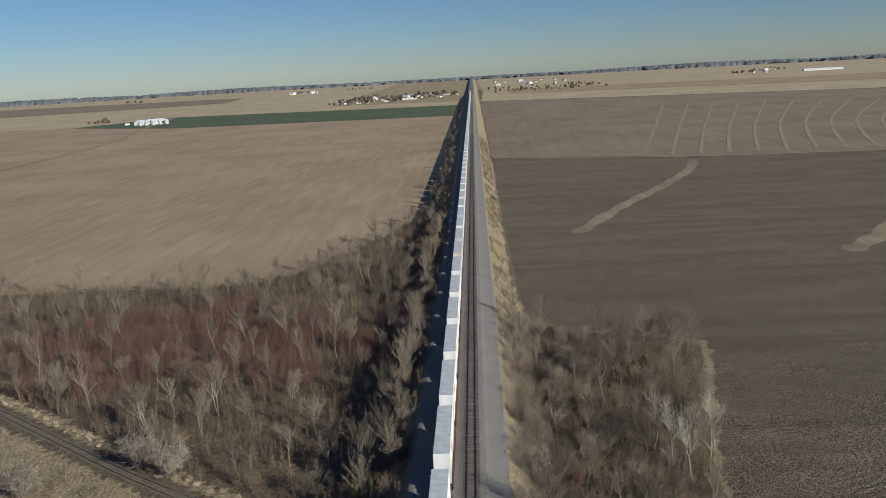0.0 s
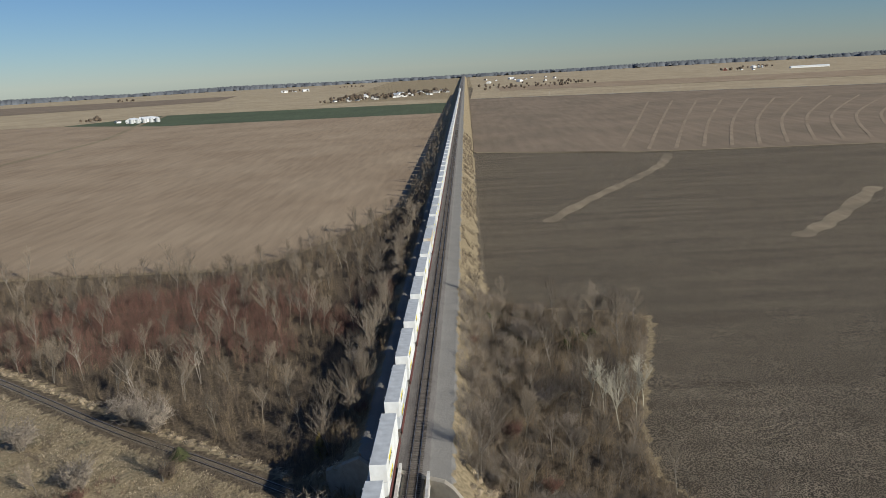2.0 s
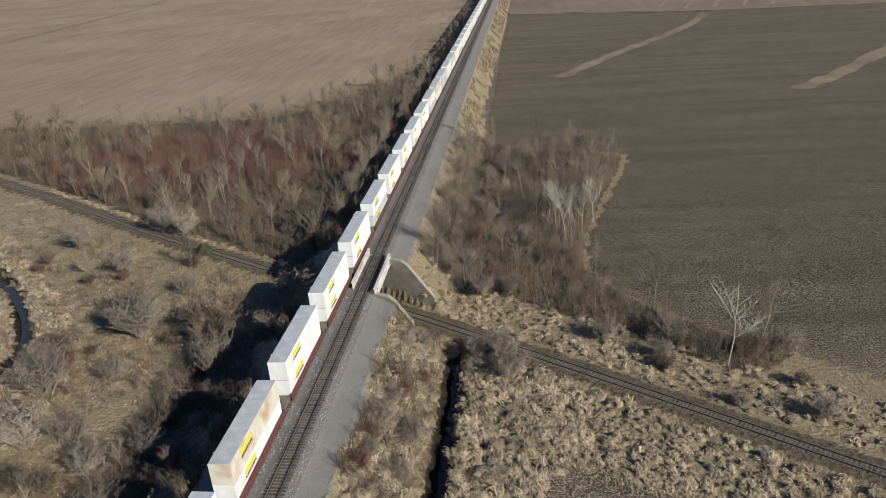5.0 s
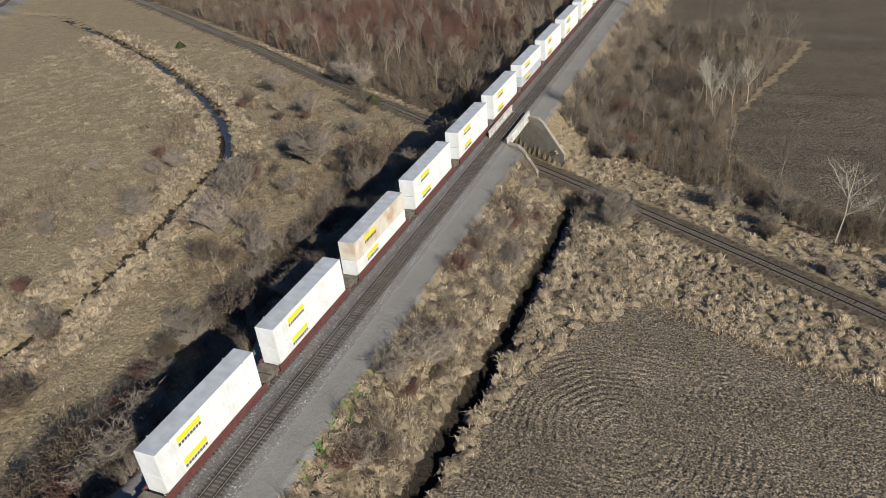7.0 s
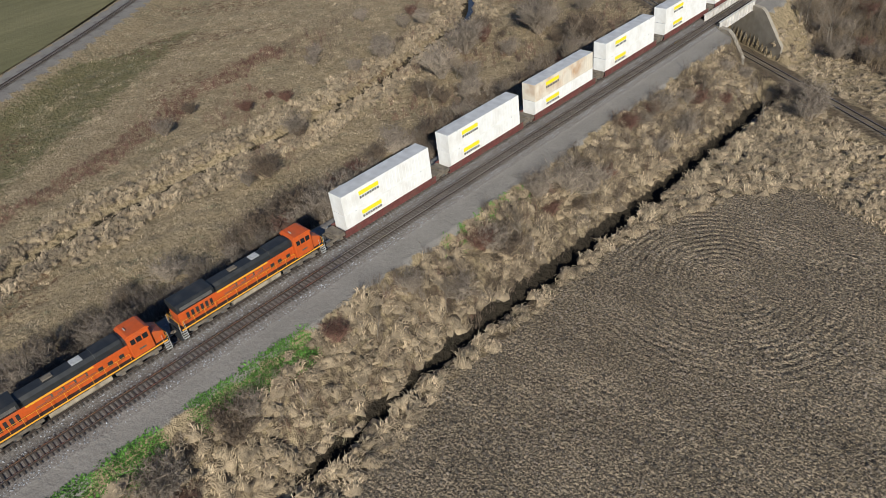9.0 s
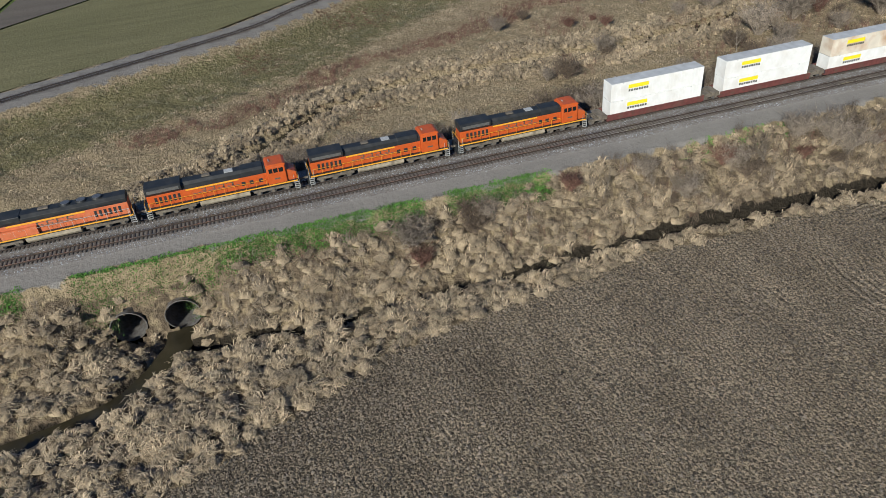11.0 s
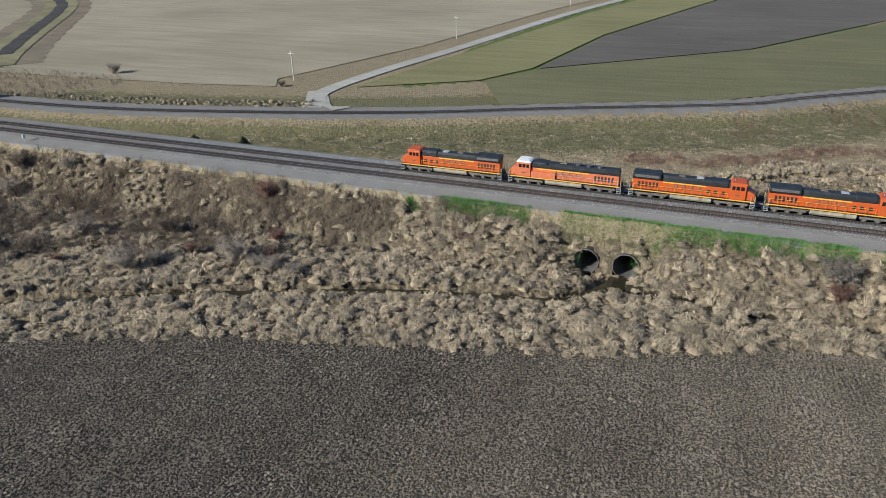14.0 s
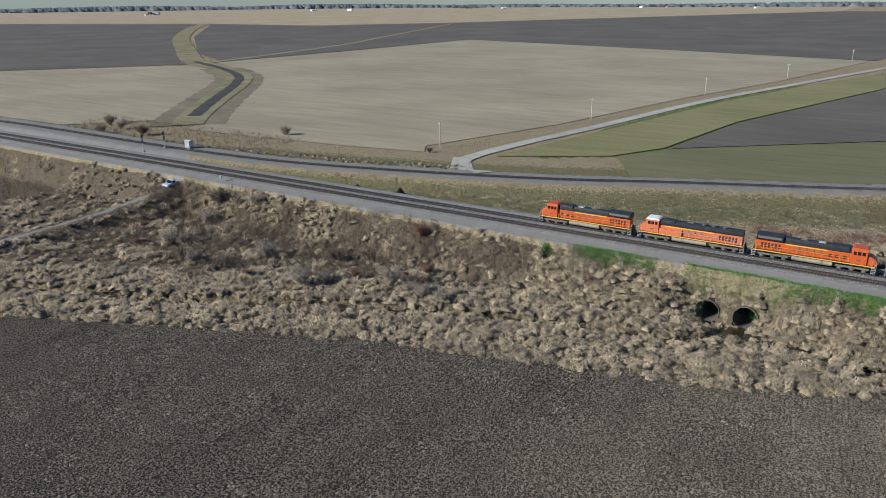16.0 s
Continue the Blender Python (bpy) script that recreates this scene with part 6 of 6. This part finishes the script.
pole = utility_pole()
spots = [(-104, -231), (-201, -204), (-324, -178), (-452, -149), (-631, -119), (-840, -60), (300, 1455), (420, 1410), (540, 1365), (120, 1525), (180, 1500)]
pole.matrix_basis = pose(*spots[0], z_at(*spots[0]), 0, 0, 80)
for sx, sy in spots[1:]:
    copy_thing(pole, pose(sx, sy, z_at(sx, sy), 0, 0, 80))
trng2 = random.Random(3)
boulder = bmesh.new()
bmesh.ops.create_icosphere(boulder, subdivisions=2, radius=0.7)
for v in boulder.verts:
    v.co *= 1 + 0.25 * noise.noise(v.co * 1.7)
    v.co.z *= 0.7
rock = tagged(part("dark_bush", boulder, M["evergreen"]), "low dark rounded bush beside the branch line", "bush", "roadside bushes")
rock.matrix_basis = pose(-73, -172, z_at(-73, -172) + 0.3)
for bx, by in ((-84, -148), (-92, -131), (-97, -118)):
    copy_thing(rock, pose(bx, by, z_at(bx, by) + 0.3))


# ---- farms and town in the distance ----
def house(w, d, h, roof_h, wall, roof, name, label, category, windows=3):
    t = thing(name, label, category, "distant buildings")
    wl = part("wall", boxes((-w / 2, w / 2, -d / 2, d / 2, -0.5, h)), M[wall], t)
    part("gable", prism([(-w / 2 + 0.05, h - 0.01), (w / 2 - 0.05, h - 0.01), (0, h + roof_h - 0.12)], -d / 2 + 0.02, d / 2 - 0.02), M[wall], t)
    for sx in (-1, 1):
        vs = [(0, -d / 2 - 0.4, h + roof_h), (0, d / 2 + 0.4, h + roof_h), (sx * (w / 2 + 0.4), d / 2 + 0.4, h - 0.3), (sx * (w / 2 + 0.4), -d / 2 - 0.4, h - 0.3)]
        vs += [(a, b, c - 0.18) for a, b, c in vs]
        raw("roof", vs, [(0, 1, 2, 3), (7, 6, 5, 4), (0, 4, 5, 1), (1, 5, 6, 2), (2, 6, 7, 3), (3, 7, 4, 0)], M[roof], t)
    for i in range(windows):
        xx = -w / 2 + w * (i + 0.5) / windows
        win = part("window", boxes((xx - 0.6, xx + 0.6, -d / 2 - 0.04, -d / 2 + 0.02, 1.0, 2.3)), M["white"], t)
        part("pane", boxes((xx - 0.5, xx + 0.5, -d / 2 - 0.06, -d / 2 - 0.035, 1.1, 2.2)), M["glass"], win)
    part("door", boxes((w / 2 - 0.02, w / 2 + 0.06, -0.55, 0.55, 0, 2.1)), M["roofdark"], t)
    return t


kinds = [house(9, 11, 4.5, 3.0, "siding", "roofdark", "house", "pale sided house with dark shingle roof", "house"),
         house(8, 9, 3.2, 2.4, "white", "roofdark", "house", "white bungalow with dark roof", "house"),
         house(14, 26, 5.5, 3.5, "white", "metalroof", "barn", "long white farm shed with metal roof", "barn", 5),
         house(11, 15, 5.5, 4.0, "red", "metalroof", "barn", "red barn with pale metal roof", "barn", 2)]
first = set()


def build_at(k, hx, hy, turn):
    m = pose(hx, hy, z_at(hx, hy), 0, 0, turn)
    if k in first:
        return copy_thing(kinds[k], m)
    first.add(k)
    kinds[k].matrix_basis = m
    return kinds[k]


for i in range(46):
    u = trng2.random()
    build_at(trng2.choice([0, 0, 1, 1, 1, 2]), -330 + 290 * u + trng2.uniform(-15, 15), 1700 + 230 * u + trng2.uniform(0, 260), trng2.uniform(0, 360))
for i in range(12):
    build_at(trng2.choice([0, 1, 2]), trng2.uniform(60, 360), trng2.uniform(2600, 3300), trng2.uniform(0, 360))
for k, hx, hy in ((2, -620, 1345), (2, -590, 1352), (1, -655, 1360), (2, -605, 1375), (0, -640, 1390), (1, -575, 1340), (2, -745, 3040), (1, -700, 3050), (2, -660, 3065), (0, -720, 3080), (3, 925, 2640), (1, 960, 2580), (1, 985, 2540), (2, 1075, 2780), (2, -1784, -2588), (1, -1750, -2600), (2, -2600, -2500), (2, -2750, -2400), (1, -3300, -2100), (2, -3400, -1900), (1, -3900, -1200), (2, -3800, -1300), (2, -3600, -700), (1, -1100, 1180), (3, 950, 1110)):
    build_at(k, hx, hy, trng2.uniform(0, 180))
long_shed = house(16, 120, 4.5, 3.0, "white", "metalroof", "livestock_shed", "very long low white livestock shed", "shed", 4)
long_shed.matrix_basis = pose(1140, 2470, z_at(1140, 2470), 0, 0, 84)


def silo():
    t = thing("grain_bin", "round silver grain bin with conical roof", "grain bin", "grain bins")
    bm = bmesh.new()
    rod(bm, (0, 0, -0.3), (0, 0, 7), 4.2, seg=20)
    part("bin_wall", bm, M["silver"], t)
    bm = bmesh.new()
    rod(bm, (0, 0, 7), (0, 0, 9.2), 4.4, 0.4, 20)
    part("bin_roof", bm, M["metalroof"], t)
    part("cap", rods([((0, 0, 9.2), (0, 0, 9.7))], 0.5, 10), M["silver"], t)
    return t


bin0 = silo()
bin0.matrix_basis = pose(-586, 1322, z_at(-586, 1322))
for sx, sy in ((-576, 1328), (-567, 1336), (-596, 1316), (-606, 1312), (1100, 2760), (1090, 2768)):
    copy_thing(bin0, pose(sx, sy, z_at(sx, sy)))


def round_tree(seed):
    """Distant garden tree: trunk and an uneven crown of many small clumps."""
    r = np.random.default_rng(seed)
    t = thing("garden_tree", "distant brown leafless tree with dense crown", "tree", "distant trees")
    part("trunk", rods([((0, 0, -0.3), (0, 0, 5))], 0.3, 6), M["bark"], t)
    n = 420
    d = r.normal(0, 1, (n, 3))
    d /= np.linalg.norm(d, axis=1)[:, None]
    A = np.array([0, 0, 4.0]) + d * np.array([1.2, 1.2, 1.0])
    B = np.array([0, 0, 6.5]) + d * np.array([4.2, 4.2, 3.8]) * r.uniform(0.5, 1.1, n)[:, None]
    v, tr = stick_mesh(A, B, np.full(n, 0.7))
    soup("crown", v, tr, M["brush"], t)
    return t


gtrees = [round_tree(1), round_tree(2)]
gt_used = set()


def garden(tx, ty, s):
    k = trng2.randrange(2)
    m = pose(tx, ty, z_at(tx, ty) - 0.3, 0, 0, trng2.uniform(0, 360))
    ob = gtrees[k] if k not in gt_used else copy_thing(gtrees[k], m)
    gt_used.add(k)
    ob.matrix_basis = m @ Matrix.Diagonal((s, s, s * trng2.uniform(0.8, 1.1), 1))


for i in range(100):
    u = trng2.random()
    garden(-340 + 310 * u + trng2.uniform(-15, 15), 1690 + 240 * u + trng2.uniform(-20, 280), trng2.uniform(0.8, 1.5))
for i in range(60):
    garden(trng2.uniform(40, 380), 1950 + trng2.uniform(0, 500), trng2.uniform(0.7, 1.3))
for cx0, cy0, n, sp in ((-740, 1445, 9, 30), (-620, 1400, 4, 20), (-705, 3060, 14, 60), (-500, 3300, 10, 60), (940, 2610, 14, 40), (1090, 2800, 12, 60), (-1090, 1190, 5, 14), (-1784, -2600, 8, 30), (-3300, -2050, 12, 60), (-1400, 3000, 10, 60), (960, 1105, 3, 8)):
    for i in range(n):
        garden(cx0 + trng2.uniform(-sp, sp), cy0 + trng2.uniform(-sp, sp) * 0.5, trng2.uniform(0.8, 1.4))
# far woods along the skyline, distance haze put into their colour
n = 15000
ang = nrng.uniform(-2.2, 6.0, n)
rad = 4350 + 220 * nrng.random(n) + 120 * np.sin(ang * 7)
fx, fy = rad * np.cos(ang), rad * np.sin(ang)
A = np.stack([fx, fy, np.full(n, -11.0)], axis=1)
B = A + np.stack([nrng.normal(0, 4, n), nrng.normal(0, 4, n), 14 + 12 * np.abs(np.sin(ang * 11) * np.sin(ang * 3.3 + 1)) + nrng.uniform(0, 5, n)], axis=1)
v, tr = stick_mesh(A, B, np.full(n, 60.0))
tagged(soup("far_woods", v, tr, mat("hazed_woods", (0.15, 0.16, 0.175), 1.0, vary=0.2, scale=0.01)), "band of woods on the skyline, coloured blue-grey for haze", "woods", kind="stuff")
